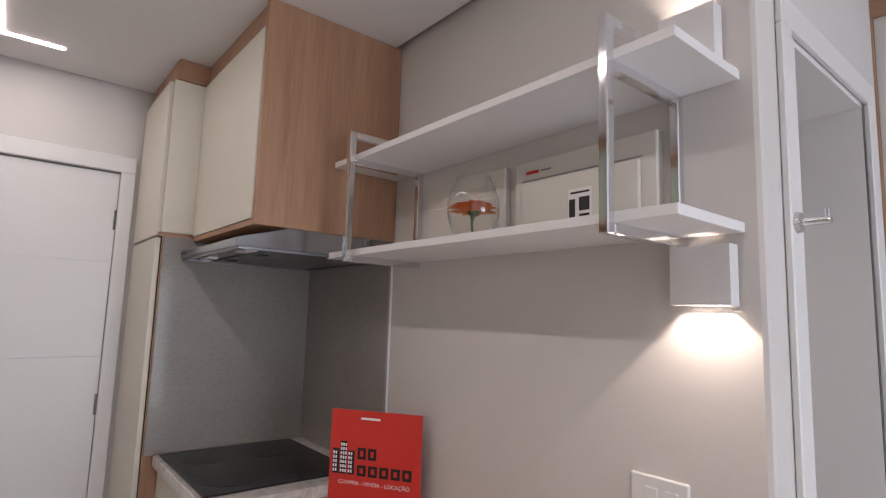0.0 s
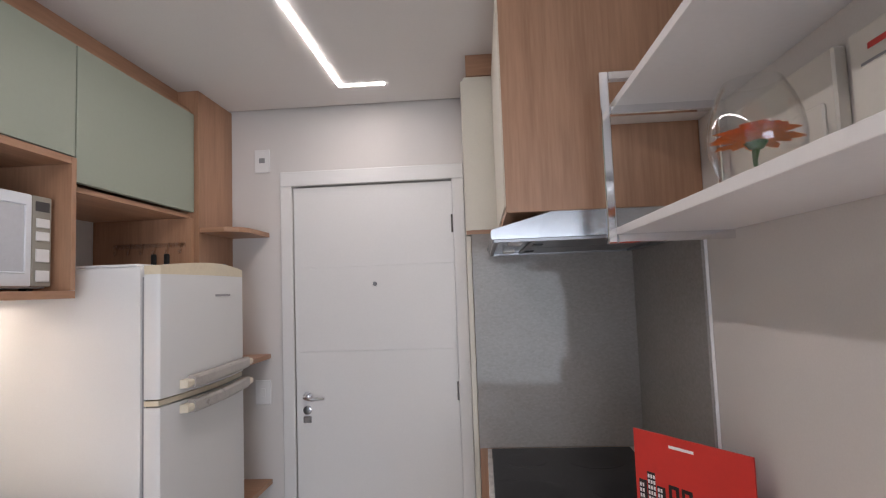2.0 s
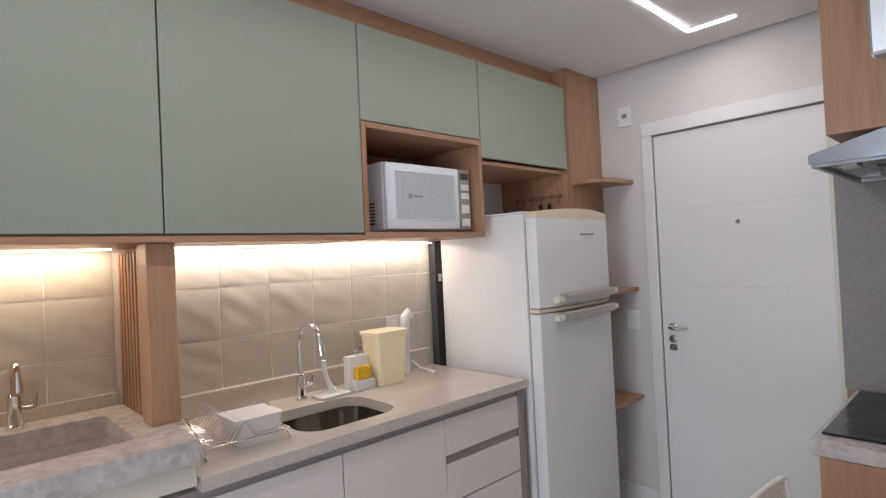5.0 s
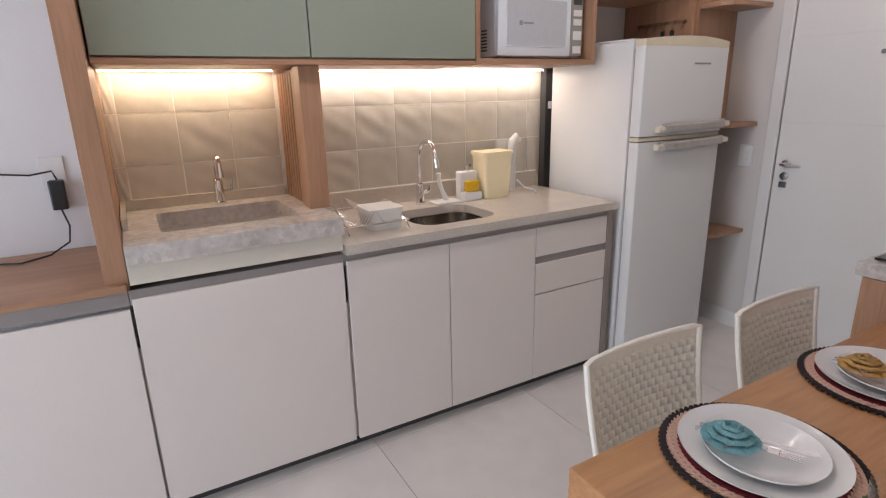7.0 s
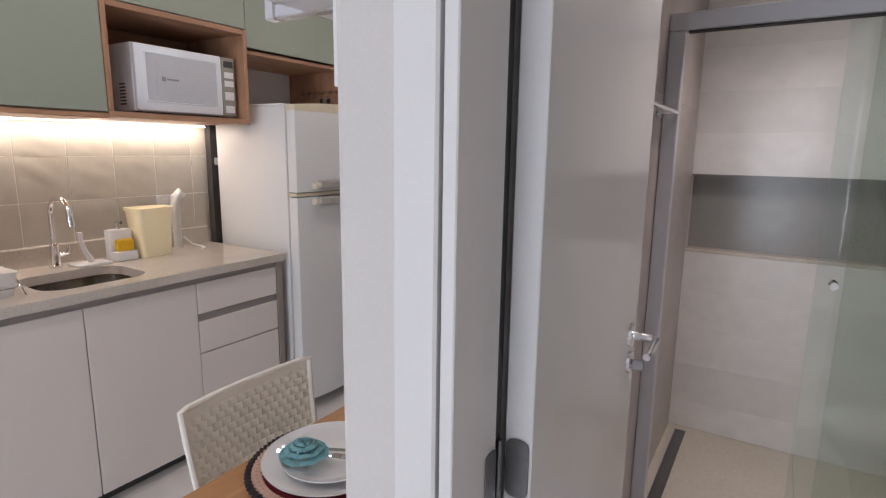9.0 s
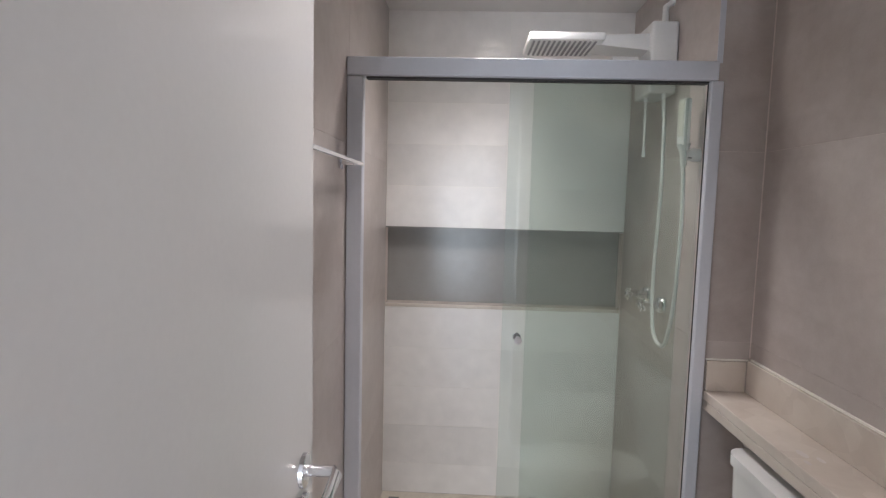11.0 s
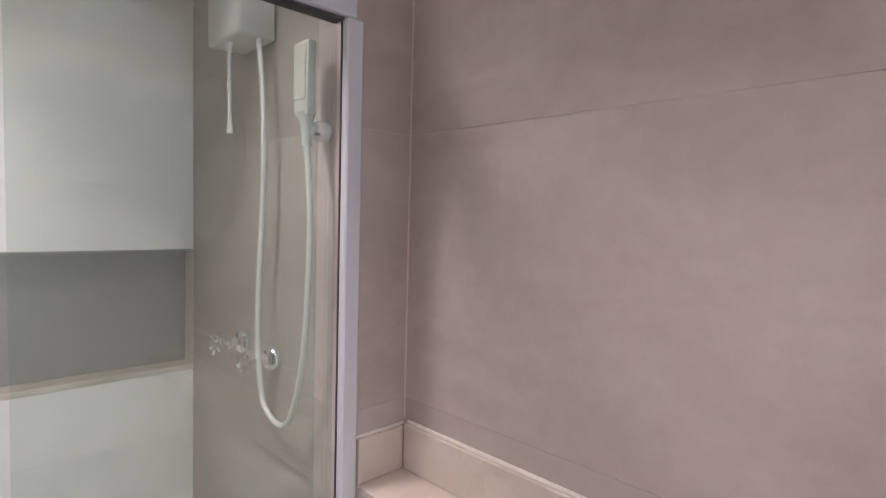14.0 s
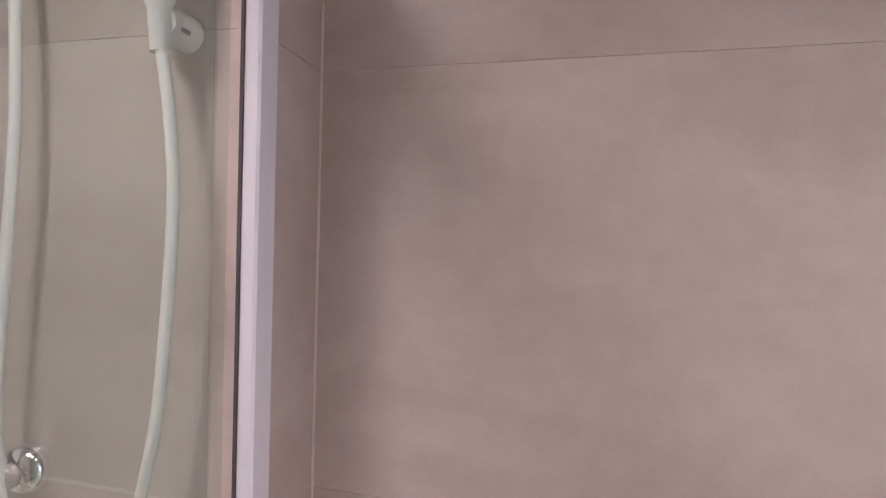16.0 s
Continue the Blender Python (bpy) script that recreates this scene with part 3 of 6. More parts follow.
# boards and panels of the run
solo("cabinet_underside", B(0.0, UX + 0.002, 0.47, 1.858, 1.543, 1.561, bev=0.001), "wood_h", "thin wooden board under the wall cabinets", "board")
solo("ceiling_filler", B(0.0, 0.388, 0.47, 3.262, 2.401, 2.489), "wood_h", "wooden filler strip between cabinets and ceiling", "filler strip")
solo("end_column", B(0.0, 0.486, 3.264, 3.598, 1.25, 2.489, bev=0.001), "wood_v", "wooden column filling the corner beside the refrigerator", "column")
solo("fridge_surround", B(0.0, UX - 0.004, 3.24, 3.2625, 1.25, 1.894), "wood_v", "wooden side panel above the refrigerator", "panel")
for z, top in ((1.852, 1.852), (1.239, 1.239), (0.625, 0.625)):
    bm = bmesh.new()
    prism(bm, [(0.487 if z > 1.25 else 0.02, 3.27), (0.60, 3.27), (0.655, 3.30), (0.68, 3.36), (0.68, 3.598), (0.487 if z > 1.25 else 0.02, 3.598)], z - 0.022, z, "xy")
    solo("corner_shelf", bm, "wood_x", "small wooden corner shelf with a rounded front", "shelf", "corner shelves beside the entrance door")
hk = thing("hook_rail", (0.2, 3.238, 1.70), "clear hook rail with small hooks on the wooden panel", "hook rail")
part("rail", B(0.10, 0.44, 3.234, 3.2395, 1.765, 1.785, bev=0.002), "hook_clear", hk)
for k in range(6):
    x = 0.125 + 0.06 * k
    part("hook", tube(bmesh.new(), [(x, 3.236, 1.785), (x, 3.226, 1.765), (x, 3.218, 1.74), (x, 3.21, 1.735), (x, 3.203, 1.752)], 0.0045, 7), "hook_clear", hk, smooth=True)
for x in (0.305, 0.365):
    solo("key_fob", B(x - 0.012, x + 0.012, 3.206, 3.219, 1.67, 1.735, bev=0.004), "black", "small black key fob hanging from a hook", "key fob", "key fobs on the hook rail")

# divider panel with slats between sink and laundry tank
dv = thing("divider_panel", (0.2, 1.145, 1.0), "wooden divider panel with slats between sink and laundry tank", "panel")
part("post", B(0.33, 0.42, 1.112, 1.192, 1.0085, 1.542, bev=0.0015), "wood_v", dv)
part("board", B(0.0, 0.33, 1.16, 1.192, 1.0085, 1.542), "wood_v", dv)
for k in range(8):
    x = 0.03 + k * 0.038
    part("slat", B(x, x + 0.02, 1.126, 1.16, 1.0085, 1.525, bev=0.001), "wood_v", dv)
solo("end_post", B(0.0, 0.6, 0.40, 0.465, 0.862, 2.489, bev=0.0015), "wood_v", "tall wooden post at the end of the kitchen run", "panel")

# tiles of the splashback
wk = bpy.data.objects["wall_kitchen"]
struct("trim_splash_bed", B(-0.003, 0.003, 0.466, 2.60, 0.9, 1.543), "tile_grout", "light tile bed of the kitchen splashback", "splashback")
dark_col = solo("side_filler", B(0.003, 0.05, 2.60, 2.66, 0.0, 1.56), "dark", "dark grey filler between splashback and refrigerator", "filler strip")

# counter with sink hole
SK = (0.38, 1.74, 0.335, 0.40)    # sink centre x, y, size across, size along
ct = thing("worktop", (0.3, 1.85, 0.86), "beige quartz worktop with an undermounted sink hole", "worktop")


def slab_with_hole(x0, x1, y0, y1, z0, z1, hole):
    """A slab with an opening; hole is an outline."""
    bm = bmesh.new()
    outer = []
    n = len(hole)
    cx, cy = sum(p[0] for p in hole) / n, sum(p[1] for p in hole) / n
    for px, py in hole:
        dx, dy = px - cx, py - cy
        k = min((x1 - cx) / dx if dx > 1e-6 else (x0 - cx) / dx if dx < -1e-6 else 1e9, (y1 - cy) / dy if dy > 1e-6 else (y0 - cy) / dy if dy < -1e-6 else 1e9)
        outer.append((cx + dx * k, cy + dy * k))
    # make the corners exact
    for corner in ((x0, y0), (x0, y1), (x1, y0), (x1, y1)):
        i = min(range(n), key=lambda j: (outer[j][0] - corner[0]) ** 2 + (outer[j][1] - corner[1]) ** 2)
        outer[i] = corner
    rings = [[bm.verts.new((a, b, z)) for a, b in o] for o, z in ((hole, z1), (outer, z1), (outer, z0), (hole, z0))]
    for r in range(4):
        a, b = rings[r], rings[(r + 1) % 4]
        for k in range(n):
            bm.faces.new((a[k], a[(k + 1) % n], b[(k + 1) % n], b[k]))
    return bm


hole = [(SK[0] + a, SK[1] + b) for a, b in rounded(SK[2], SK[3], 0.09, 8)]
part("slab", slab_with_hole(0.0, 0.64, 1.168, 2.575, 0.862, 0.90, hole), "counter", ct)
part("upstand", B(0.0045, 0.02, 1.18, 2.575, 0.9005, 0.985, bev=0.001), "counter", ct)
# white caulk that also paints the LED strip's bright line on the upstand
part("caulk_bead", B(0.0055, 0.0125, 1.194, 2.575, 0.9852, 0.990), "tile_grout", ct, "white caulk bead")
sk = thing("sink", (SK[0], SK[1], 0.72), "stainless steel single bowl sink under the worktop", "sink")
bm = bmesh.new()
rings = []
for s, z in ((1.03, 0.861), (1.0, 0.86), (0.985, 0.80), (0.93, 0.735), (0.80, 0.72), (0.16, 0.715)):
    rings.append([bm.verts.new((SK[0] + a * s, SK[1] + b * s, z)) for a, b in rounded(SK[2], SK[3], 0.09, 8)])
for a, b in zip(rings, rings[1:]):
    for k in range(len(a)):
        bm.faces.new((a[k], a[(k + 1) % len(a)], b[(k + 1) % len(a)], b[k]))
bm.faces.new(rings[-1])
part("bowl", bm, "sink_steel", sk, smooth=True)
part("drain", lathe(bmesh.new(), [(0, 0.004), (0.02, 0.005), (0.04, 0.004), (0.045, 0.0)], (SK[0], SK[1], 0.7165), 20), "chrome", sk, smooth=True)


def faucet(name, x, y, z, h, reach, label, lever_side=1, droop=0.06):
    f = thing(name, (x, y, z), label, "faucet")
    part("base", lathe(bmesh.new(), [(0, 0), (0.024, 0), (0.024, 0.01), (0.02, 0.014), (0.019, 0.10), (0.012, 0.108), (0, 0.108)], (x, y, z), 18), "chrome", f, smooth=True)
    pts = [(x, y, z + 0.10), (x, y, z + h - reach / 2)]
    pts += [(a, y, b) for a, b in arc(x + reach / 2, z + h - reach / 2, reach / 2, 180, 20, 12)]
    end = pts[-1]
    pts.append((end[0] + 0.008, y, end[2] - 0.03))
    part("spout", tube(bmesh.new(), pts, 0.0105, 12), "chrome", f, smooth=True)
    part("aerator", tube(bmesh.new(), [(end[0] + 0.005, y, end[2] - 0.02), (end[0] + 0.014, y, end[2] - droop)], 0.0135, 12), "chrome", f, smooth=True)
    part("lever", tube(bmesh.new(), [(x, y + 0.015 * lever_side, z + 0.055), (x, y + 0.05 * lever_side, z + 0.06), (x + 0.01, y + 0.052 * lever_side, z + 0.10)], [0.011, 0.009, 0.006], 10), "chrome", f, smooth=True)
    return f


faucet("sink_faucet", 0.11, 1.757, 0.9005, 0.315, 0.17, "tall chrome gooseneck faucet beside the sink")

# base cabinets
# plinth coloured dark to carry the shade under the cabinet fronts
solo("toe_kick", B(0.03, 0.56, -0.4, 2.56, 0.0, 0.062), "dark", "recessed plinth under the base cabinets, dark in place of shade", "plinth")


def base_cabinet(y0, y1, fronts, label, end=False):
    c = thing("base_cabinet", (0.3, (y0 + y1) / 2, 0.062), label, "cabinet", "base cabinets of the kitchen run")
    bm = bmesh.new()
    for ya in (y0, y1 - 0.018):
        box(bm, 0.0045, BX - 0.022, ya, ya + 0.018, 0.062, 0.66)
    box(bm, 0.0045, BX - 0.022, y0 + 0.018, y1 - 0.018, 0.062, 0.08)
    part("carcass", bm, "laminate", c)
    part("channel", B(BX - 0.06, BX - 0.008, y0, y1, 0.812, 0.8615), "channel", c, "grey recessed grip channel")
    for kind, a, b, z0, z1 in fronts:
        part(kind, B(BX - 0.02, BX, a + 0.002, b - 0.002, z0, z1, bev=0.0015), "laminate", c)
    return c


base_cabinet(1.16, 2.085, [("door", 1.172, 1.622, 0.062, 0.832), ("door", 1.622, 2.085, 0.062, 0.832)], "pale laminate base cabinet with two doors under the sink")
dr = base_cabinet(2.085, 2.535, [("drawer_front", 2.085, 2.535, 0.692, 0.832), ("drawer_front", 2.085, 2.535, 0.508, 0.655), ("drawer_front", 2.085, 2.535, 0.062, 0.502)], "pale laminate base cabinet with three drawers")
part("grip_channel", B(BX - 0.05, BX - 0.008, 2.09, 2.53, 0.655, 0.692), "channel", dr, "grey recessed grip channel")
solo("run_end_board", B(0.05, BX + 0.004, 2.537, 2.572, 0.0, 0.861, bev=0.001), "edge_grey", "grey-brown end panel of the base cabinets", "panel")
base_cabinet(0.458, 1.158, [("door", 0.462, 1.162, 0.062, 0.832)], "pale laminate base cabinet under the laundry tank")
base_cabinet(-0.42, 0.456, [("door", -0.42, 0.456, 0.062, 0.80)], "pale laminate base cabinet under the wooden desk top")
solo("desk_top", B(0.0045, 0.63, -0.42, 0.457, 0.8625, 0.885, bev=0.001), "wood_h", "wooden desk top beside the laundry tank", "desk top")

# laundry tank of stone, standing higher than the worktop
tk = thing("laundry_tank", (0.3, 0.81, 0.876), "pale granite laundry tank with a cream front panel", "tank")
bm = slab_with_hole(0.022, 0.642, 0.468, 1.166, 0.945, 1.008, [(0.32 + a, 0.815 + b) for a, b in rounded(0.36, 0.47, 0.02, 8)])
part("rim", bm, "granite_w", tk)
bm = bmesh.new()
rings = []
for s, z in ((1.02, 0.9445), (0.99, 0.93), (0.95, 0.70), (0.9, 0.68)):
    rings.append([bm.verts.new((0.32 + a * s, 0.815 + b * s, z)) for a, b in rounded(0.36, 0.47, 0.02, 8)])
for a, b in zip(rings, rings[1:]):
    for k in range(len(a)):
        bm.faces.new((a[k], a[(k + 1) % len(a)], b[(k + 1) % len(a)], b[k]))
bm.faces.new(rings[-1])
part("basin", bm, "counter", tk)
part("front_panel", B(0.60, 0.63, 0.468, 1.160, 0.882, 0.944, bev=0.001), "cream", tk, "cream front panel below the rim")
part("upstand", B(0.0045, 0.021, 0.468, 1.115, 0.9005, 1.05, bev=0.001), "counter", tk)
part("side_upstand", B(0.022, 0.40, 0.468, 0.485, 1.0085, 1.05, bev=0.001), "counter", tk)
faucet("laundry_faucet", 0.085, 0.83, 1.0085, 0.20, 0.09, "short chrome faucet over the laundry tank", 1, 0.05)

# strips of light under the cabinets
for y0, y1, m in ((1.185, 2.56, "led_warm"), (0.475, 1.10, "led_amber")):
    ls = thing("led_strip", (0.03, (y0 + y1) / 2, 1.54), "lit warm LED strip under the wall cabinets", "light strip", "strips of light under the cabinets")
    part("diffuser", B(0.046, 0.07, y0, y1, 1.538, 1.5425), m, ls)

# ---- things on the worktop ----
bn = thing("compost_bin", (0.15, 2.16, 0.90), "cream plastic waste bin with a lid on the worktop", "bin")


def taper_box(cx, cy, w0, d0, w1, d1, z0, z1, r):
    bm = bmesh.new()
    lo = [bm.verts.new((cx + a, cy + b, z0)) for a, b in rounded(w0, d0, r, 5)]
    hi = [bm.verts.new((cx + a, cy + b, z1)) for a, b in rounded(w1, d1, r, 5)]
    bm.faces.new(lo[::-1])
    bm.faces.new(hi)
    for k in range(len(lo)):
        bm.faces.new((lo[k], lo[(k + 1) % len(lo)], hi[(k + 1) % len(lo)], hi[k]))
    return bm


part("body", taper_box(0.15, 2.165, 0.115, 0.15, 0.135, 0.175, 0.9005, 1.125, 0.022), "bin", bn, smooth=True)
bm = taper_box(0.15, 2.165, 0.145, 0.19, 0.145, 0.19, 1.1255, 1.14, 0.024)
part("lid", bm, "bin", bn, smooth=True)
sp = thing("soap_dispenser", (0.15, 2.02, 0.90), "white soap dispenser with a yellow sponge in its holder", "dispenser")
bm = bmesh.new()
box(bm, 0.105, 0.155, 1.968, 2.072, 0.9005, 1.045, 0.006, 2)
box(bm, 0.155, 0.20, 1.968, 2.072, 0.9005, 0.945, 0.005, 2)
part("body", bm, "plastic", sp, smooth=True)
part("sponge", B(0.157, 0.19, 1.985, 2.06, 0.946, 1.0, bev=0.006, seg=2), "sponge", sp, "yellow sponge")
part("pump", tube(bmesh.new(), [(0.13, 2.02, 1.045), (0.13, 2.02, 1.075), (0.165, 2.02, 1.078)], 0.007, 10), "chrome", sp, smooth=True)
part("pump_collar", lathe(bmesh.new(), [(0.0, 0), (0.014, 0), (0.014, 0.012), (0, 0.014)], (0.13, 2.02, 1.045), 14), "chrome", sp, smooth=True)
br = thing("dish_brush", (0.15, 1.87, 0.90), "white plastic dish brush in a flat tray", "brush")
part("tray", B(0.11, 0.205, 1.80, 1.95, 0.9005, 0.912, bev=0.005, seg=2), "plastic", br, smooth=True)
part("handle", tube(bmesh.new(), [(0.15, 1.885, 0.912), (0.145, 1.865, 0.96), (0.14, 1.852, 1.01), (0.14, 1.85, 1.05)], [0.016, 0.01, 0.009, 0.011], 10), "plastic", br, smooth=True)
so = thing("wall_socket", (0.004, 2.35, 1.10), "white square wall socket on the splashback", "socket")
part("plate", B(0.005, 0.013, 2.29, 2.37, 1.10, 1.18, bev=0.002), "plastic", so)
part("insert", B(0.013, 0.016, 2.31, 2.35, 1.115, 1.165, bev=0.001), "tile_grout", so)
hb = thing("hand_blender", (0.07, 2.42, 0.90), "white hand mixer with a coiled cord at the splashback", "mixer")
part("body", tube(bmesh.new(), [(0.07, 2.40, 0.9005), (0.07, 2.40, 1.13), (0.07, 2.405, 1.17), (0.07, 2.425, 1.19), (0.07, 2.44, 1.17)], [0.02, 0.024, 0.026, 0.026, 0.02], 12), "plastic", hb, smooth=True)
part("cord", tube(bmesh.new(), [(0.09, 2.42, 0.96), (0.12, 2.45, 0.92), (0.15, 2.48, 0.908), (0.2, 2.47, 0.907), (0.22, 2.44, 0.907)], 0.005, 8), "plastic", hb, smooth=True)
hb.location.y -= 0.045
rk = thing("dish_rack", (0.35, 1.34, 0.90), "chrome wire dish rack with a frosted plastic tray", "dish rack")
bm = bmesh.new()
for y in (1.22, 1.48):
    tube(bm, [(0.16, y, 0.94), (0.54, y, 0.94)], 0.003, 6)
for x in (0.16, 0.54):
    tube(bm, [(x, 1.22, 0.94), (x, 1.48, 0.94)], 0.003, 6)
for y in (1.22, 1.48):
    tube(bm, [(0.54 - 0.38 * k / 12, y, 0.9045 + 0.09 * math.sin(math.pi * k / 12)) for k in range(13)], 0.004, 6)
part("frame", bm, "chrome", rk, smooth=True)
for k in range(15):
    x = 0.175 + k * 0.025
    part("wire", tube(bmesh.new(), [(x, 1.22, 0.942), (x, 1.30, 0.935), (x, 1.34, 0.99), (x, 1.38, 0.935), (x, 1.48, 0.942)], 0.0018, 5), "chrome", rk)
part("tray", taper_box(0.43, 1.40, 0.13, 0.13, 0.155, 0.16, 0.9005, 0.988, 0.02), "frost", rk, smooth=True)
# charger by the desk
ch = thing("wall_socket", (0.0, 0.27, 1.15), "white wall socket with a black charger plugged in", "socket")
part("plate", B(-0.0035, 0.006, 0.23, 0.31, 1.12, 1.24, bev=0.002), "plastic", ch)
chg = thing("charger", (0.01, 0.27, 1.05), "black power adapter hanging at the socket", "charger")
part("body", B(0.0065, 0.045, 0.25, 0.30, 1.045, 1.155, bev=0.005, seg=2), "black", chg)
part("cable", tube(bmesh.new(), [(0.025, 0.275, 1.045), (0.03, 0.29, 0.98), (0.04, 0.28, 0.92), (0.10, 0.22, 0.892), (0.16, 0.14, 0.89), (0.12, 0.05, 0.89)], 0.0035, 7), "black", chg, smooth=True)
part("upper_cable", tube(bmesh.new(), [(0.02, 0.28, 1.155), (0.03, 0.27, 1.19), (0.03, 0.2, 1.18), (0.03, 0.05, 1.20), (0.03, -0.1, 1.19)], 0.0035, 7), "black", chg, smooth=True)

hk = thing("adhesive_hook", (0.06, 2.63, 1.35), "small clear plastic hook on the dark filler panel", "hook")
part("pad", B(0.0503, 0.0535, 2.618, 2.642, 1.335, 1.375, bev=0.001), "plastic", hk)
part("prong", tube(bmesh.new(), [(0.0537, 2.63, 1.35), (0.068, 2.63, 1.345), (0.077, 2.63, 1.35), (0.081, 2.63, 1.362)], 0.003, 6), "chrome", hk, smooth=True)

# ---- microwave ----
mw = thing("microwave", (0.25, 2.2, 1.573), "white microwave oven with a grey window in the niche", "microwave")
part("body", B(0.06, 0.405, 1.985, 2.485, 1.582, 1.865, bev=0.004), "mw_body", mw)
for y in (2.02, 2.45):
    for x in (0.1, 0.37):
        part("foot", B(x - 0.012, x + 0.012, y - 0.012, y + 0.012, 1.5725, 1.582), "black", mw)
md = part("door", B(0.405, 0.428, 1.987, 2.405, 1.586, 1.862, bev=0.006, seg=2), "mw_body", mw, smooth=True)
bm = bmesh.new()
for y0, y1, z0, z1 in ((2.029, 2.381, 1.826, 1.831), (2.029, 2.381, 1.624, 1.629), (2.029, 2.034, 1.6292, 1.8258), (2.376, 2.381, 1.6292, 1.8258)):
    box(bm, 0.4255, 0.4315, y0, y1, z0, z1, 0.0015)
part("window_rim", bm, "mw_body", md, "raised glossy rim round the window")
part("window", B(0.4255, 0.4295, 2.035, 2.375, 1.63, 1.825, bev=0.001), "mw_window", md)
part("inner_frame", B(0.4297, 0.4306, 2.075, 2.335, 1.662, 1.795), "mw_window", md)
part("badge", B(0.4307, 0.4312, 2.10, 2.118, 1.715, 1.735), "grey_print", md)
part("badge_bar", B(0.4307, 0.4312, 2.122, 2.18, 1.721, 1.729), "grey_print", md)
pn = part("control_panel", B(0.405, 0.424, 2.407, 2.483, 1.586, 1.862, bev=0.003), "mw_panel", mw, "beige grey control panel")
part("display", B(0.4242, 0.4252, 2.42, 2.472, 1.815, 1.845), "dark", pn)
for z in (1.765, 1.725, 1.66):
    part("button", B(0.4242, 0.428, 2.42, 2.472, z, z + (0.028 if z > 1.7 else 0.04), bev=0.002), "plastic", pn)
part("door_button", B(0.4242, 0.4285, 2.42, 2.472, 1.60, 1.635, bev=0.002), "plastic", pn)
for k in range(7):
    part("vent_slot", B(0.30, 0.345, 1.9835, 1.9849, 1.61 + k * 0.014, 1.616 + k * 0.014), "dark", mw)

mw.location.y += 0.015

# ---- refrigerator ----
fg = thing("refrigerator", (0.38, 2.92, 0), "white two-door refrigerator with a yellowed top cap", "refrigerator")
FY0, FY1 = 2.605, 3.225
part("body", B(0.06, 0.615, FY0, FY1, 0.04, 1.645, bev=0.006, seg=2), "fridge", fg, smooth=True)
part("top_board", B(0.06, 0.60, FY0 + 0.002, FY1 - 0.002, 1.6455, 1.655, bev=0.003), "plastic", fg)


def bowed(z0, z1, x0=0.628, depth=0.055, bow=0.022):
    """A door leaf whose front bows outward."""
    outline = [(x0, FY0), (x0 + depth - 0.012, FY0), (x0 + depth - 0.003, FY0 + 0.006)]
    for k in range(1, 12):
        s = k / 12
        outline.append((x0 + depth + bow * math.sin(math.pi * s), FY0 + 0.006 + (FY1 - FY0 - 0.012) * s))
    outline += [(x0 + depth - 0.003, FY1 - 0.006), (x0 + depth - 0.012, FY1), (x0, FY1)]
    return prism(bmesh.new(), outline, z0, z1, "xy")


fdoor = part("freezer_door", bowed(1.212, 1.618), "fridge", fg, smooth=True)
cap = bowed(1.6185, 1.648)
for v in cap.verts:
    if v.co.z > 1.64:
        v.co.z += 0.018 * math.sin(math.pi * (v.co.y - FY0) / (FY1 - FY0))
part("top_cap", cap, "yellowed", fg, "yellowed plastic top cap", smooth=True)
ldoor = part("fridge_door", bowed(0.07, 1.185), "fridge", fg, smooth=True)
part("gasket", B(0.6155, 0.6275, FY0 + 0.01, FY1 - 0.01, 0.08, 1.61), "grey_print", fg)
part("gap_trim", bowed(1.19, 1.207, depth=0.05), "yellowed", fg, smooth=True)
part("hinge_cover", B(0.672, 0.70, 3.00, 3.035, 1.645, 1.6665, bev=0.003), "grey_print", fg)


def bar_along(z, y0, y1, off, prof, rise):
    """A bar that follows the bow of the door; prof is its cross-section in x and z."""
    bm = bmesh.new()
    rings = []
    for k in range(15):
        y = y0 + (y1 - y0) * k / 14
        s = min(max((y - FY0) / (FY1 - FY0), 0), 1)
        x = 0.683 + 0.022 * math.sin(math.pi * s) + off
        rings.append([bm.verts.new((x + dx, y, z + rise * k / 14 + dz)) for dx, dz in prof])
    n = len(prof)
    for a, c in zip(rings, rings[1:]):
        for k in range(n):
            bm.faces.new((a[k], a[(k + 1) % n], c[(k + 1) % n], c[k]))
    bm.faces.new(rings[0][::-1])
    bm.faces.new(rings[-1])
    return bm


def fridge_handle(z, host):
    bar = part("handle", bar_along(z, 2.70, FY1 + 0.022, 0.0, [(0.0, -0.014), (0.026, -0.013), (0.031, -0.006), (0.031, 0.006), (0.026, 0.013), (0.0, 0.014)], 0.006), "handle_cream", host, "cream plastic handle")
    part("grip_cover", bar_along(z + 0.002, 2.735, FY1 - 0.03, 0.008, [(0.0, -0.022), (0.022, -0.021), (0.0275, -0.012), (0.0275, 0.014), (0.022, 0.022), (0.0, 0.023)], 0.006), "handle_plastic", bar, "worn grey translucent grip cover")


fridge_handle(1.243, fdoor)
fridge_handle(1.16, ldoor)
part("badge", B(0.704, 0.7065, 2.93, 3.05, 1.538, 1.546), "grey_print", fdoor)
for y in (2.66, 3.17):
    for x in (0.12, 0.56):
        part("foot", B(x - 0.02, x + 0.02, y - 0.02, y + 0.02, 0, 0.04), "black", fg)

fg.location.x += 0.022
fg.location.y += 0.01

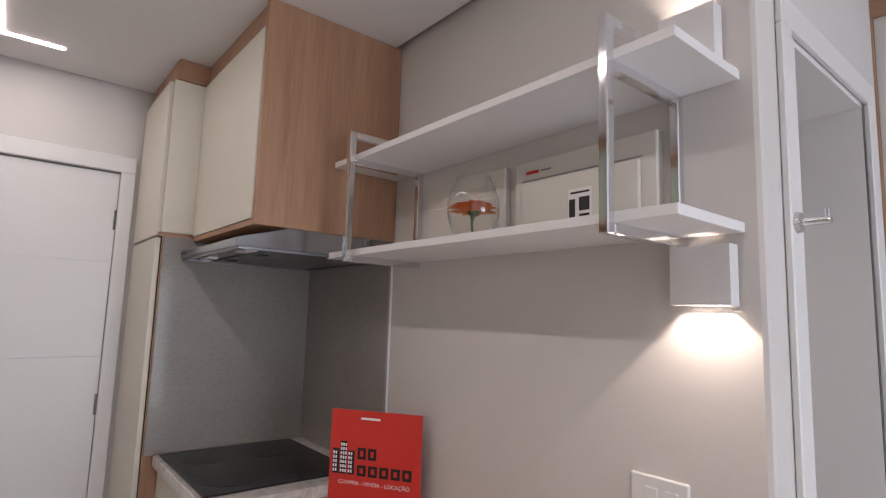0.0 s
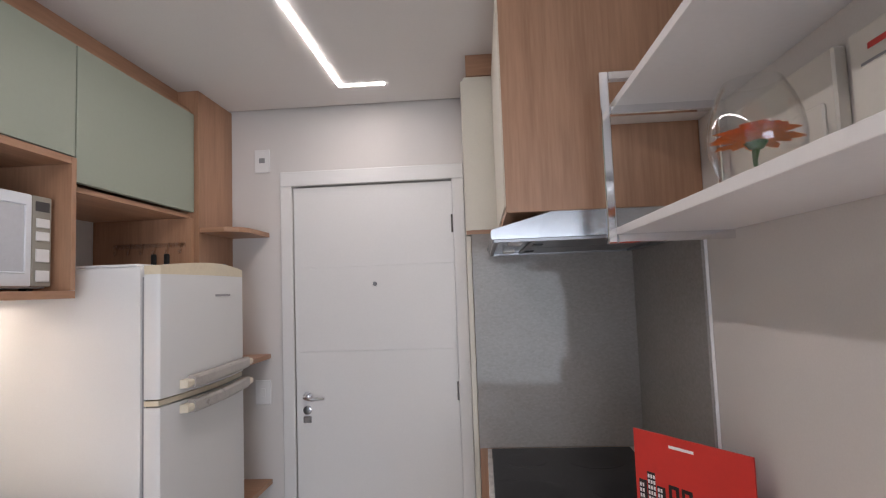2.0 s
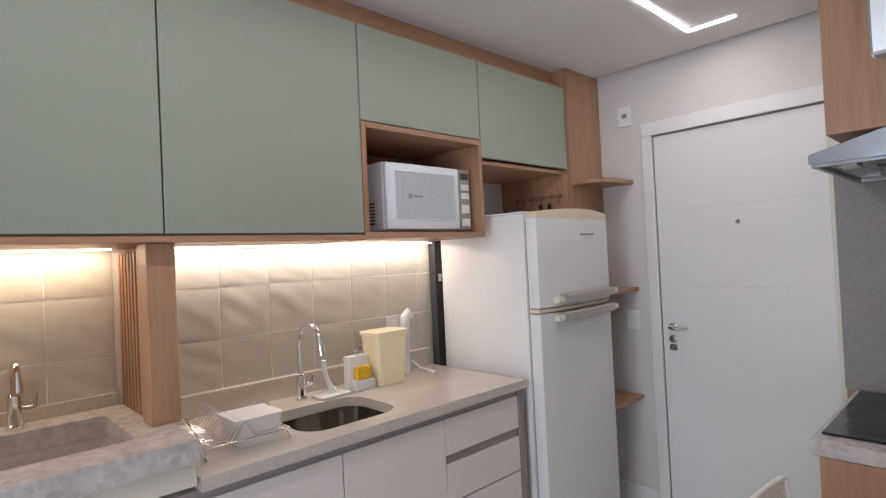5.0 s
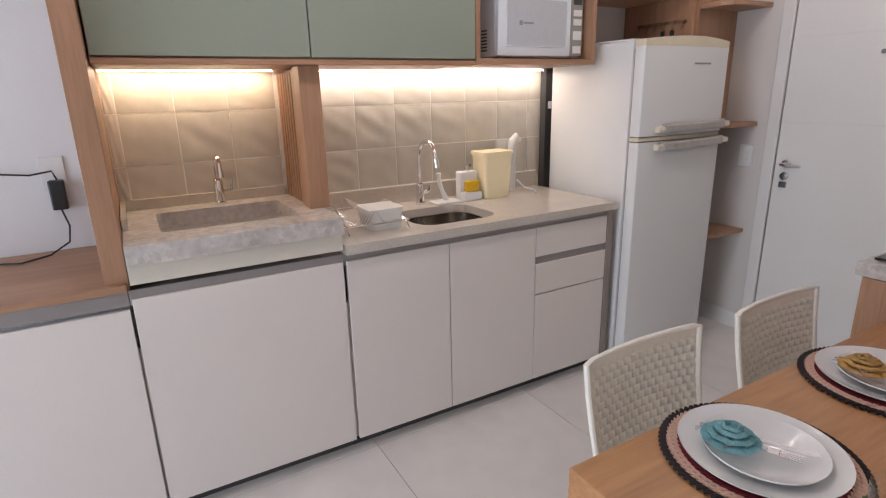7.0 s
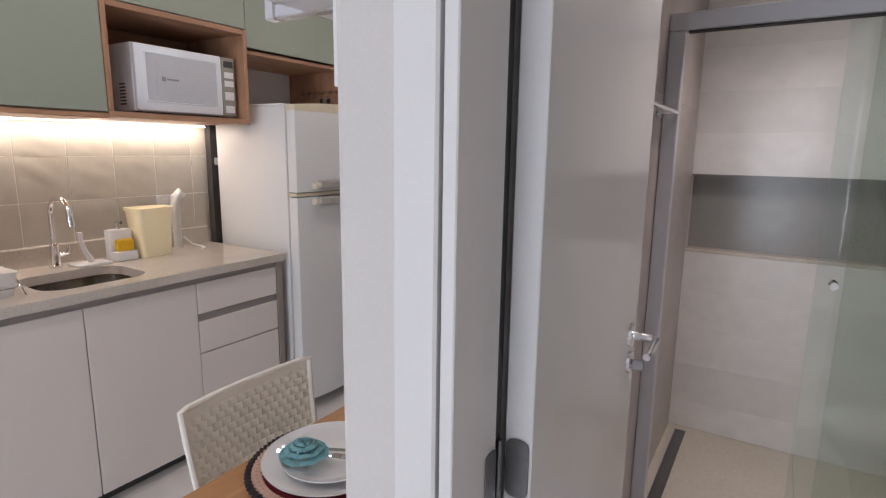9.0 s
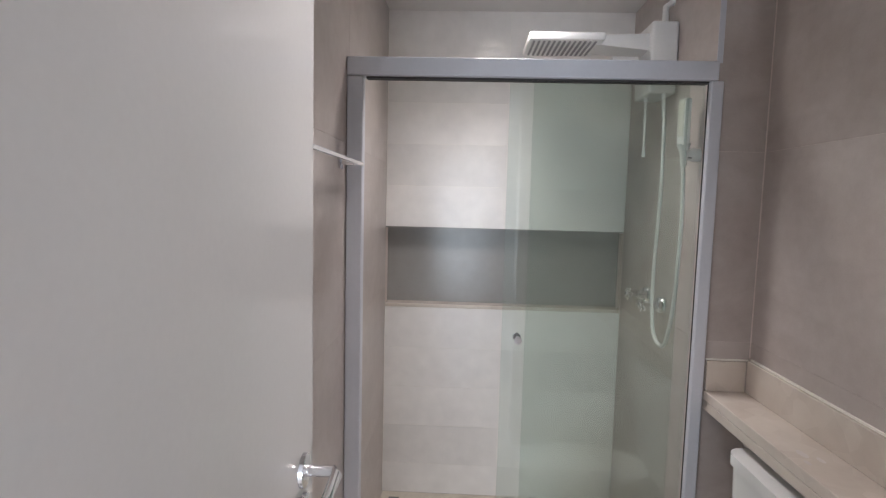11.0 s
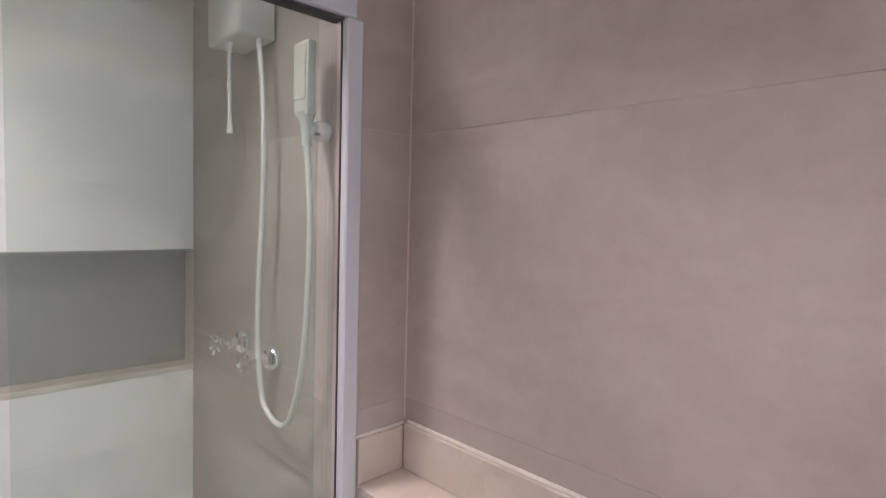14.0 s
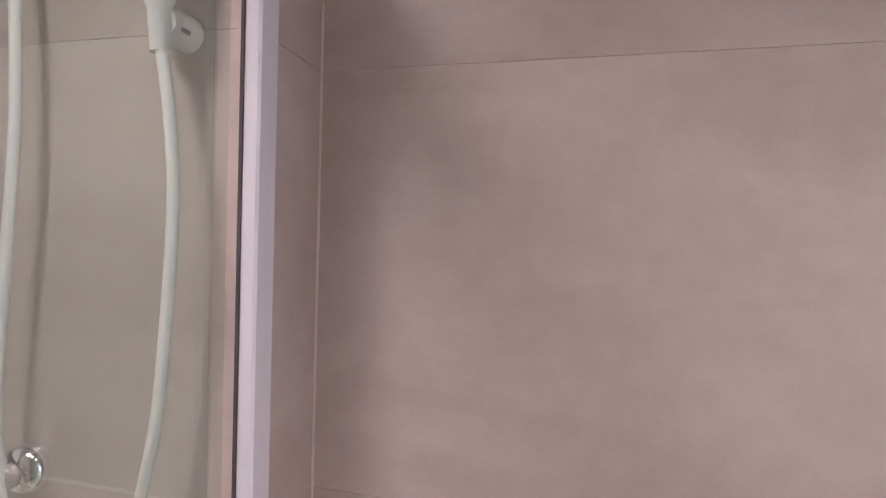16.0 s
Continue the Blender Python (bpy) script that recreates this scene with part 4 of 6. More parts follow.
# ---- entrance wall plates ----
sw = thing("wall_switch", (0.65, DOOR_Y - 0.01, 2.16), "white door sensor plate with a small grey window", "switch plate")
part("plate", B(0.61, 0.69, DOOR_Y - 0.012, DOOR_Y - 0.001, 2.165, 2.285, bev=0.003), "plastic", sw)
part("window", B(0.635, 0.665, DOOR_Y - 0.014, DOOR_Y - 0.012, 2.215, 2.24), "grey_print", sw)
sw = thing("wall_switch", (0.645, DOOR_Y - 0.01, 0.99), "white light switch plate beside the entrance door", "switch plate")
part("plate", B(0.60, 0.68, DOOR_Y - 0.01, DOOR_Y - 0.001, 0.99, 1.11, bev=0.003), "plastic", sw)
part("rocker", B(0.625, 0.655, DOOR_Y - 0.013, DOOR_Y - 0.01, 1.03, 1.07, bev=0.002), "plastic", sw)

# ---- line of light in the ceiling ----
ll = thing("ceiling_light_line", (1.142, 2.4, CEIL - 0.006), "lit L-shaped line of light set into the ceiling", "ceiling light")
part("long_diffuser", B(1.133, 1.151, 0.1, 3.321, CEIL - 0.006, CEIL - 0.0005), "led", ll)
part("short_diffuser", B(1.1515, 1.348, 3.303, 3.321, CEIL - 0.006, CEIL - 0.0005), "led", ll)

# ---- hob side ----
X1 = SHELF_X - 0.002
tc = thing("tall_cabinet", (1.98, 3.34, 0), "slim full-height cream cabinet with wooden edges", "cabinet")
bm = bmesh.new()
box(bm, 1.722, X1, 3.082, 3.10, 0.0, 2.40)
box(bm, 1.722, X1, 3.575, 3.598, 0.0, 2.40)
box(bm, 1.722, X1, 3.10, 3.575, 0.0, 0.02)
box(bm, 1.722, X1, 3.10, 3.575, 2.38, 2.40)
part("carcass", bm, "wood_v", tc)
part("door", B(1.700, 1.720, 3.105, 3.572, 0.06, 1.745, bev=0.0015), "cream", tc)
part("door", B(1.700, 1.720, 3.105, 3.572, 1.755, 2.395, bev=0.0015), "cream", tc)
part("cladding", B(1.712, 1.83, 3.073, 3.0815, 1.766, 2.395), "cream", tc, "cream side panel")
part("filler", B(1.725, X1, 3.075, 3.585, 2.401, 2.489), "wood_x", tc)
part("edge", B(1.703, 1.81, 3.071, 3.0815, 1.748, 1.764), "wood_x", tc)

hc = thing("hood_cabinet", (2.05, 2.76, 1.755), "wooden wall cabinet with a cream door over the hood", "cabinet")
part("side", B(1.832, X1, 2.391, 2.411, 1.737, 2.489, bev=0.001), "wood_v", hc)
part("bottom", B(1.832, X1, 2.411, 3.07, 1.737, 1.755), "wood_x", hc)
part("body", B(1.852, X1, 2.412, 3.07, 1.756, 2.40), "wood_v", hc)
part("door", B(1.828, 1.85, 2.413, 3.07, 1.757, 2.395, bev=0.0015), "cream", hc)
part("filler", B(1.844, X1, 2.412, 3.07, 2.401, 2.489), "wood_h", hc)

hd = thing("range_hood", (2.0, 2.76, 1.63), "slim stainless steel range hood under the cabinet", "range hood")
bm = prism(bmesh.new(), [(1.79, 1.666), (1.787, 1.671), (1.787, 1.689), (1.79, 1.693), (1.955, 1.7365), (2.34, 1.7365), (2.34, 1.666)], 2.398, 3.055, "xz")
part("body", bm, "steel", hd)
rim = bmesh.new()
for a in ((1.793, 2.336, 2.401, 2.412), (1.793, 2.336, 3.04, 3.052), (1.793, 1.806, 2.4125, 3.0395), (2.32, 2.336, 2.4125, 3.0395)):
    box(rim, *a, 1.656, 1.6657, 0.001)
part("lower_rim", rim, "dark_steel", hd)
for y0, y1 in ((2.425, 2.722), (2.73, 3.027)):
    fp = part("filter_panel", B(1.905, 2.30, y0, y1, 1.660, 1.6657, bev=0.002), "dark_steel", hd, "dark mesh grease filter")
    part("filter_catch", B(1.915, 1.945, (y0 + y1) / 2 - 0.03, (y0 + y1) / 2 + 0.03, 1.656, 1.6597, bev=0.001), "black", fp)
for y in (2.52, 2.93):
    part("hood_lamp", B(1.84, 1.88, y - 0.05, y + 0.05, 1.659, 1.6657, bev=0.001), "frost", hd)
part("switch_strip", B(1.785, 1.7868, 2.95, 3.04, 1.674, 1.686), "grey_print", hd)
for k in range(4):
    part("button", B(1.7832, 1.7848, 2.956 + k * 0.021, 2.970 + k * 0.021, 1.677, 1.683), "black", hd)

struct("trim_granite_back", B(1.722, X1, 3.058, 3.0715, 0.9135, 1.7475, bev=0.001), "granite", "polished grey granite splashback behind the hob", "splashback")
struct("trim_granite_side", B(2.344, X1 + 0.0005, 2.396, 3.0575, 0.9135, 1.7365, bev=0.001), "granite", "polished grey granite splashback beside the hob", "splashback")
struct("trim_granite_edge", B(2.351, X1 + 0.0005, 2.3915, 2.3955, 0.9135, 1.651), "shelf", "pale sealed edge of the granite splashback", "trim")
hb2 = thing("hob_cabinet", (2.0, 2.76, 0), "wooden base cabinet with cream front under the hob", "cabinet")
part("side", B(1.775, X1, 2.39, 2.41, 0.0, 0.872, bev=0.001), "wood_v", hb2)
part("body", B(1.80, X1, 2.411, 3.07, 0.0, 0.86), "cream", hb2)
part("front", B(1.775, 1.798, 2.412, 3.07, 0.06, 0.85, bev=0.0015), "cream", hb2)
hw = solo("hob_worktop", B(1.752, 2.3435, 2.391, 3.0575, 0.873, 0.913, bev=0.002), "granite_w", "pale granite worktop round the hob", "worktop")
hob = thing("hob", (2.03, 2.74, 0.913), "black glass cooktop with four printed cooking zones", "cooktop")
part("glass", B(1.768, 2.285, 2.462, 3.03, 0.9135, 0.92, bev=0.002), "black_glass", hob)
for x, y, r in ((1.885, 2.60, 0.09), (1.885, 2.885, 0.075), (2.13, 2.60, 0.075), (2.13, 2.885, 0.10)):
    part("zone", lathe(bmesh.new(), [(0, 0.0006), (r - 0.004, 0.0006), (r, 0.0003)], (x, y, 0.92), 40), "hob_ring", hob)
part("control_mark", B(1.79, 1.82, 2.69, 2.83, 0.9202, 0.9206), "hob_ring", hob)

# ---- shelf on the wall ----
for z, name in ((1.6525, "lower"), (1.966, "upper")):
    solo("wall_shelf", B(2.0985, 2.3595, 1.171, 2.412, z, z + 0.02, bev=0.001), "shelf", "white wall shelf board held by chrome brackets", "shelf", "white shelf boards")


def bar(bm, a, b, w=0.011):
    """A square bar between two points along one axis."""
    lo = [min(a[i], b[i]) - w for i in range(3)]
    hi = [max(a[i], b[i]) + w for i in range(3)]
    return box(bm, lo[0], hi[0], lo[1], hi[1], lo[2], hi[2], 0.0025)


def shelf_bracket(y, x0):
    s = thing("shelf_bracket", (2.22, y, 1.63), "chrome square-tube bracket round both shelves", "bracket", "chrome shelf brackets")
    x1 = 2.3475
    part("front_bar", bar(bmesh.new(), (x0, y, 1.6405), (x0, y, 2.041)), "chrome", s)
    part("back_bar", bar(bmesh.new(), (x1, y, 1.684), (x1, y, 1.9545)), "chrome", s)
    part("bottom_bar", bar(bmesh.new(), (x0 + 0.0225, y, 1.6405), (x1, y, 1.6405)), "chrome", s)
    part("middle_bar", bar(bmesh.new(), (x0 + 0.0225, y, 1.9545), (x1 - 0.0225, y, 1.9545)), "chrome", s)
    part("top_bar", bar(bmesh.new(), (x0 + 0.0225, y, 2.041), (x1, y, 2.041)), "chrome", s)


shelf_bracket(1.300, 2.086)
shelf_bracket(2.235, 2.074)


def wall_lamp(z, y, label):
    s = thing("wall_lamp", (2.31, y, z), label, "wall lamp", "box wall lamps beside the shelf")
    bm = bmesh.new()
    x0, x1, y0, y1 = 2.317, 2.354, y - 0.060, y + 0.060
    t = 0.004
    box(bm, x0, x0 + t, y0, y1, z, z + 0.12)
    box(bm, x1 - t, x1, y0, y1, z, z + 0.12)
    box(bm, x0 + t, x1 - t, y0, y0 + t, z, z + 0.12)
    box(bm, x0 + t, x1 - t, y1 - t, y1, z, z + 0.12)
    part("box", bm, "plastic", s)
    part("wall_plate", B(2.354, 2.3595, y - 0.05, y + 0.05, z + 0.004, z + 0.116, bev=0.001), "plastic", s)
    part("core", B(x0 + t, x1 - t, y0 + t, y1 - t, z + 0.045, z + 0.052), "lamp_core", s)
    # added opaque plate, holds the core's glow off the shelf underside
    if z < 1.8:
        part("baffle", B(x0 + t, x1 - t, y0 + t, y1 - t, z + 0.056, z + 0.06), "plastic", s)


wall_lamp(1.509, 1.244, "white square wall lamp lit up and down under the shelf")
wall_lamp(2.015, 1.26, "white square wall lamp lit upward above the shelf")

# distribution boxes behind the shelf
e1 = thing("distribution_box", (2.34, 1.96, 1.6725), "ivory plastic distribution box with a smooth door", "distribution box")
part("body", B(2.335, 2.3595, 1.802, 2.16, 1.6735, 1.905, bev=0.004), "panel_box", e1)
part("door", B(2.328, 2.3352, 1.826, 2.147, 1.698, 1.82, bev=0.003), "panel_box", e1)
e2 = thing("distribution_box", (2.34, 1.535, 1.6725), "ivory plastic distribution box with a printed sticker", "distribution box")
part("body", B(2.332, 2.3595, 1.335, 1.76, 1.6735, 1.90, bev=0.004), "panel_box", e2)
dd = part("door", B(2.322, 2.3322, 1.374, 1.73, 1.70, 1.838, bev=0.004), "panel_box", e2)
part("seam", B(2.3312, 2.3318, 1.369, 1.735, 1.842, 1.846), "grey_print", e2)
part("sticker", B(2.321, 2.3219, 1.499, 1.569, 1.715, 1.795), "print_white", dd, "small printed sticker")
part("phone_print", B(2.3202, 2.3209, 1.547, 1.565, 1.724, 1.769), "print_black", dd)
part("print_block", B(2.3202, 2.3209, 1.505, 1.535, 1.738, 1.772), "print_black", dd)
part("print_line", B(2.3202, 2.3209, 1.505, 1.535, 1.724, 1.73), "print_black", dd)
part("print_line", B(2.3202, 2.3209, 1.505, 1.561, 1.782, 1.787), "print_black", dd)
part("brand_bar", B(2.3312, 2.3318, 1.632, 1.668, 1.864, 1.869), "grey_print", e2)
part("brand_mark", B(2.3312, 2.3318, 1.674, 1.719, 1.862, 1.871), "red", e2)

# vase with an orange flower
VX, VY, VZ = 2.198, 1.785, 1.673
vs = thing("vase", (VX, VY, VZ), "clear egg-shaped glass vase with an orange flower", "vase")
outer = [(0.0, 0.0), (0.036, 0.0), (0.046, 0.004), (0.064, 0.03), (0.077, 0.07), (0.079, 0.095), (0.074, 0.13), (0.062, 0.165), (0.048, 0.193)]
inner = [(0.046, 0.193), (0.06, 0.164), (0.0715, 0.13), (0.0765, 0.095), (0.0745, 0.071), (0.062, 0.033), (0.042, 0.012), (0.0, 0.01)]
part("glass", lathe(bmesh.new(), outer + inner, (VX, VY, VZ), 40), "vase", vs, smooth=True)
fl = thing("artificial_flower", (VX, VY, VZ + 0.012), "orange artificial gerbera with a short green stem", "flower")
part("stem", tube(bmesh.new(), [(VX, VY, VZ + 0.0125), (VX - 0.004, VY, VZ + 0.05), (VX, VY, VZ + 0.078)], [0.0035, 0.004, 0.008], 8), "stem", fl, smooth=True)
part("sepals", lathe(bmesh.new(), [(0.0, 0.0), (0.012, 0.004), (0.02, 0.016), (0.0, 0.014)], (VX, VY, VZ + 0.068), 12), "stem", fl, smooth=True)
rnd = random.Random(3)
for ring, (cnt, ln, lift) in enumerate(((20, 0.069, 0.10), (18, 0.064, 0.24), (14, 0.05, 0.42), (10, 0.032, 0.62))):
    for k in range(cnt):
        a = 2 * math.pi * (k + 0.5 * ring) / cnt + rnd.uniform(-0.08, 0.08)
        lf = lift + rnd.uniform(-0.12, 0.12)
        bm = bmesh.new()
        rows = []
        for i in range(6):
            s = i / 5
            w = 0.0115 * (0.35 + 1.5 * s * (1.15 - s) * 1.6) * (0.15 if i == 5 else 1)
            r = 0.006 + ln * s
            h = 0.082 + 0.004 * ring + lf * ln * s * (1 - 0.35 * s)
            c, sn = math.cos(a), math.sin(a)
            rows.append([bm.verts.new((VX + r * c - q * sn, VY + r * sn + q * c, VZ + h + 0.003 * abs(q) / 0.009)) for q in (-w, 0, w)])
        for p, q in zip(rows, rows[1:]):
            for j in range(2):
                bm.faces.new((p[j], p[j + 1], q[j + 1], q[j]))
        bmesh.ops.solidify(bm, geom=bm.faces[:], thickness=0.0008)
        part("petal", bm, "petal_orange", fl, smooth=True)
part("heart", lathe(bmesh.new(), [(0.012, 0.0), (0.012, 0.006), (0.0, 0.01)], (VX, VY, VZ + 0.094), 12), "petal_orange", fl, smooth=True)

for ob in (vs, fl):
    ob.scale = (0.9, 0.9, 0.9)

# switches on the shelf wall
sw = thing("wall_switch", (2.35, 1.35, 1.07), "white double switch plate above the wall table", "switch plate")
part("plate", B(2.35, 2.3595, 1.291, 1.421, 1.07, 1.15, bev=0.003), "plastic", sw)
for y in (1.312, 1.357):
    part("rocker", B(2.347, 2.35, y, y + 0.03, 1.092, 1.128, bev=0.002), "plastic", sw)

# ---- wall table, chairs, place settings ----
tb = thing("wall_table", (2.08, 1.78, 0.6), "thick wooden table fixed to the wall and hob cabinet", "table")
part("tabletop", B(1.866, 2.3595, 1.137, 2.3895, 0.648, 0.77, bev=0.002), "table", tb)
part("support_panel", B(1.96, 2.3455, 2.355, 2.385, 0.0, 0.6475), "wood_v", tb)

cd = thing("advert_board", (2.2, 2.25, 0.77), "red advertising board with a tower emblem leaning on the wall", "sign board")
a0, b0 = Vector((2.138, 2.384, 0.7705)), Vector((2.316, 2.126, 0.7705))
u = (b0 - a0).normalized()
nrm = Vector((u.y, -u.x, 0))
nrm = nrm if nrm.y < 0 else -nrm
W = (b0 - a0).length
H = 0.386


def on_board(s0, s1, h0, h1, d0, d1):
    """A block on the face of the board: across, up and out of it."""
    bm = bmesh.new()
    vs = []
    for d in (d0, d1):
        for h in (h0, h1):
            for s in (s0, s1):
                vs.append(bm.verts.new(a0 + u * s + Vector((0, 0, h)) + nrm * d))
    for q in ((0, 1, 3, 2), (4, 5, 7, 6), (0, 1, 5, 4), (2, 3, 7, 6), (0, 2, 6, 4), (1, 3, 7, 5)):
        bm.faces.new([vs[i] for i in q])
    return bm


bd = part("board", on_board(0, W, 0, H, 0, 0.005), "red", cd)
for s, h0, h1 in ((0.010, 0.184, 0.262), (0.036, 0.184, 0.286), (0.064, 0.184, 0.258)):
    part("emblem_tower", on_board(s, s + 0.024, h0, h1, 0.0052, 0.0056), "print_black", bd)
for s in (0.011, 0.019, 0.037, 0.045, 0.053, 0.065, 0.073):
    for k in range(5 if s < 0.033 or s > 0.06 else 7):
        part("emblem_window", on_board(s + 0.001, s + 0.0065, 0.19 + k * 0.0135, 0.199 + k * 0.0135, 0.0057, 0.006), "print_white", bd)
for s0, s1, h0, h1, cnt in ((0.098, 0.17, 0.234, 0.27, 2), (0.098, 0.292, 0.182, 0.216, 5)):
    for k in range(cnt):
        w = (s1 - s0) / cnt
        part("lettering_bar", on_board(s0 + k * w, s0 + (k + 0.8) * w, h0, h1, 0.0052, 0.0056), "print_black", bd)
        part("lettering_gap", on_board(s0 + (k + 0.25) * w, s0 + (k + 0.55) * w, h0 + 0.009, h1 - 0.009, 0.0057, 0.006), "red", bd)
fc = bpy.data.curves.new("slogan", "FONT")
fc.body, fc.size, fc.align_x = "COMPRA - VENDA - LOCAÇÃO", 0.0175, "CENTER"
tmp = new("slogan", fc)
me = bpy.data.meshes.new_from_object(tmp.evaluated_get(bpy.context.evaluated_depsgraph_get()))
bpy.data.objects.remove(tmp)
me.materials.append(M["print_white"])
sl = new("slogan", me)
sl.parent = bd
base = a0 + u * (W / 2) + Vector((0, 0, 0.154)) + nrm * 0.0056 - cd.location
sl.matrix_basis = Matrix(((u.x, 0, nrm.x, base.x), (u.y, 0, nrm.y, base.y), (0, 1, 0, base.z), (0, 0, 0, 1)))
sl["label"] = "white printed slogan"
part("small_print", on_board(0.105, 0.172, H - 0.028, H - 0.021, 0.0052, 0.0056), "print_white", bd)


def chair():
    """A moulded plastic chair with a woven pattern; the back at x = 0, facing +x, base at z = 0."""
    c = thing("dining_chair", (0, 0, 0), "white moulded plastic chair with a woven-look back and seat", "chair", "chairs at the wall table")
    half, top, low = 0.197, 0.878, 0.50

    def weave(u, v, nu, nv):
        row = int(min(v * nv, nv - 1))
        i = u * nu + (0.5 if row % 2 else 0.0)
        return (math.sin(math.pi * (i % 1)) * math.sin(math.pi * ((v * nv) % 1))) ** 0.8 - 0.5

    def border(u, v):
        """Fades the weave out towards the plain border of the back."""
        return max(0.0, min(1.0, (0.96 - v) * 22, (0.5 - abs(u - 0.5)) * 25))

    bm = bmesh.new()
    nu, nv, k = 14, 19, 4
    grid = []
    for b in range(nv * k + 1):
        v = b / (nv * k)
        row = []
        for a in range(nu * k + 1):
            s = a / (nu * k)
            z = low + (top - 0.014 - low) * v
            y = (s * 2 - 1) * (half - 0.013 - 0.02 * (1 - v))
            x = 0.07 * (1 - v) ** 1.4 - 0.0 - 0.018 * (1 - (2 * s - 1) ** 2) - 0.013 * weave(s, v, nu, nv) * border(s, v)
            row.append(bm.verts.new((x, y, z)))
        grid.append(row)
    for p, q in zip(grid, grid[1:]):
        for a in range(nu * k):
            bm.faces.new((p[a], p[a + 1], q[a + 1], q[a]))
    bmesh.ops.solidify(bm, geom=bm.faces[:], thickness=0.004)
    part("backrest", bm, "chair", c, smooth=True, local=True)
    # rim of the back
    path = [(0.07, -half + 0.02, low)] + [(0.07 * (1 - v) ** 1.4, -(half - 0.008 - 0.02 * (1 - v)), low + (top - 0.012 - low) * v) for v in (0.2, 0.4, 0.6, 0.8, 1.0)]
    path += [(-0.018 * (1 - s * s), s * (half - 0.008), top - 0.010) for s in (-0.9, -0.5, 0, 0.5, 0.9)]
    path += [(p[0], -p[1], p[2]) for p in reversed(path[:6])]
    part("back_rim", tube(bmesh.new(), path, 0.0075, 8), "chair", c, smooth=True, local=True)
    bm = bmesh.new()
    nu, nv, k = 12, 12, 3
    grid = []
    for b in range(nv * k + 1):
        v = b / (nv * k)
        grid.append([bm.verts.new((0.08 + 0.36 * v, (s * 2 - 1) * (half + 0.01), 0.445 + 0.02 * (2 * v - 1) ** 2 + 0.003 * weave(s, v, nu, nv))) for s in (a / (nu * k) for a in range(nu * k + 1))])
    for p, q in zip(grid, grid[1:]):
        for a in range(nu * k):
            bm.faces.new((p[a], p[a + 1], q[a + 1], q[a]))
    bmesh.ops.solidify(bm, geom=bm.faces[:], thickness=0.006)
    part("seat", bm, "chair", c, smooth=True, local=True)
    for sy in (-1, 1):
        part("side_rail", tube(bmesh.new(), [(0.07, sy * 0.185, 0.51), (0.075, sy * 0.2, 0.46), (0.44, sy * 0.207, 0.455)], 0.013, 8), "chair", c, smooth=True, local=True)
        part("leg", tube(bmesh.new(), [(0.10, sy * 0.195, 0.455), (0.05, sy * 0.21, 0.0)], [0.018, 0.012], 10), "chair", c, smooth=True, local=True)
        part("leg", tube(bmesh.new(), [(0.41, sy * 0.195, 0.455), (0.45, sy * 0.21, 0.0)], [0.018, 0.012], 10), "chair", c, smooth=True, local=True)
    return c


ch1 = chair()
ch1.matrix_basis = pose(1.728, 1.499, 0)
copy_thing(ch1, pose(1.741, 2.014, 0))


def placemat(x, y):
    s = thing("placemat", (x, y, 0.7705), "round crocheted placemat in dark, pink and red rings", "placemat", "crocheted placemats on the table")
    part("centre", lathe(bmesh.new(), [(0, 0.004), (0.128, 0.004), (0.131, 0.001), (0, 0.0)], (0, 0, 0), 48), "yarn_red", s, "dark red crocheted centre", local=True)
    for r, m, cnt, size in ((0.135, "yarn_red", 62, 0.0075), (0.1455, "yarn_pink", 70, 0.0075), (0.1555, "yarn_pink", 74, 0.0075), (0.1665, "yarn_black", 80, 0.008)):
        bm = tube(bmesh.new(), [(r - size * 0.7, size * 0.9, 0.004), (r, 0, 0.007), (r + size * 0.7, -size * 0.9, 0.004)], 0.0046, 6)
        me = finish("stitch", bm, m, True)
        for k in range(cnt):
            ob = new("stitch", me)
            ob.rotation_euler = (0, 0, 2 * math.pi * k / cnt)
            ob.parent = s
    return s


def plate(name, r, z, x, y, label, group):
    s = thing(name, (x, y, z), label, "plate", group)
    prof = [(0, 0.002), (0.6 * r, 0.002), (0.68 * r, 0.006), (0.98 * r, 0.018), (r, 0.02), (0.985 * r, 0.016), (0.66 * r, 0.002), (0.58 * r, 0.0), (0, 0.0)]
    part("dish", lathe(bmesh.new(), prof, (0, 0, 0), 56), "porcelain", s, smooth=True, local=True)
    return s


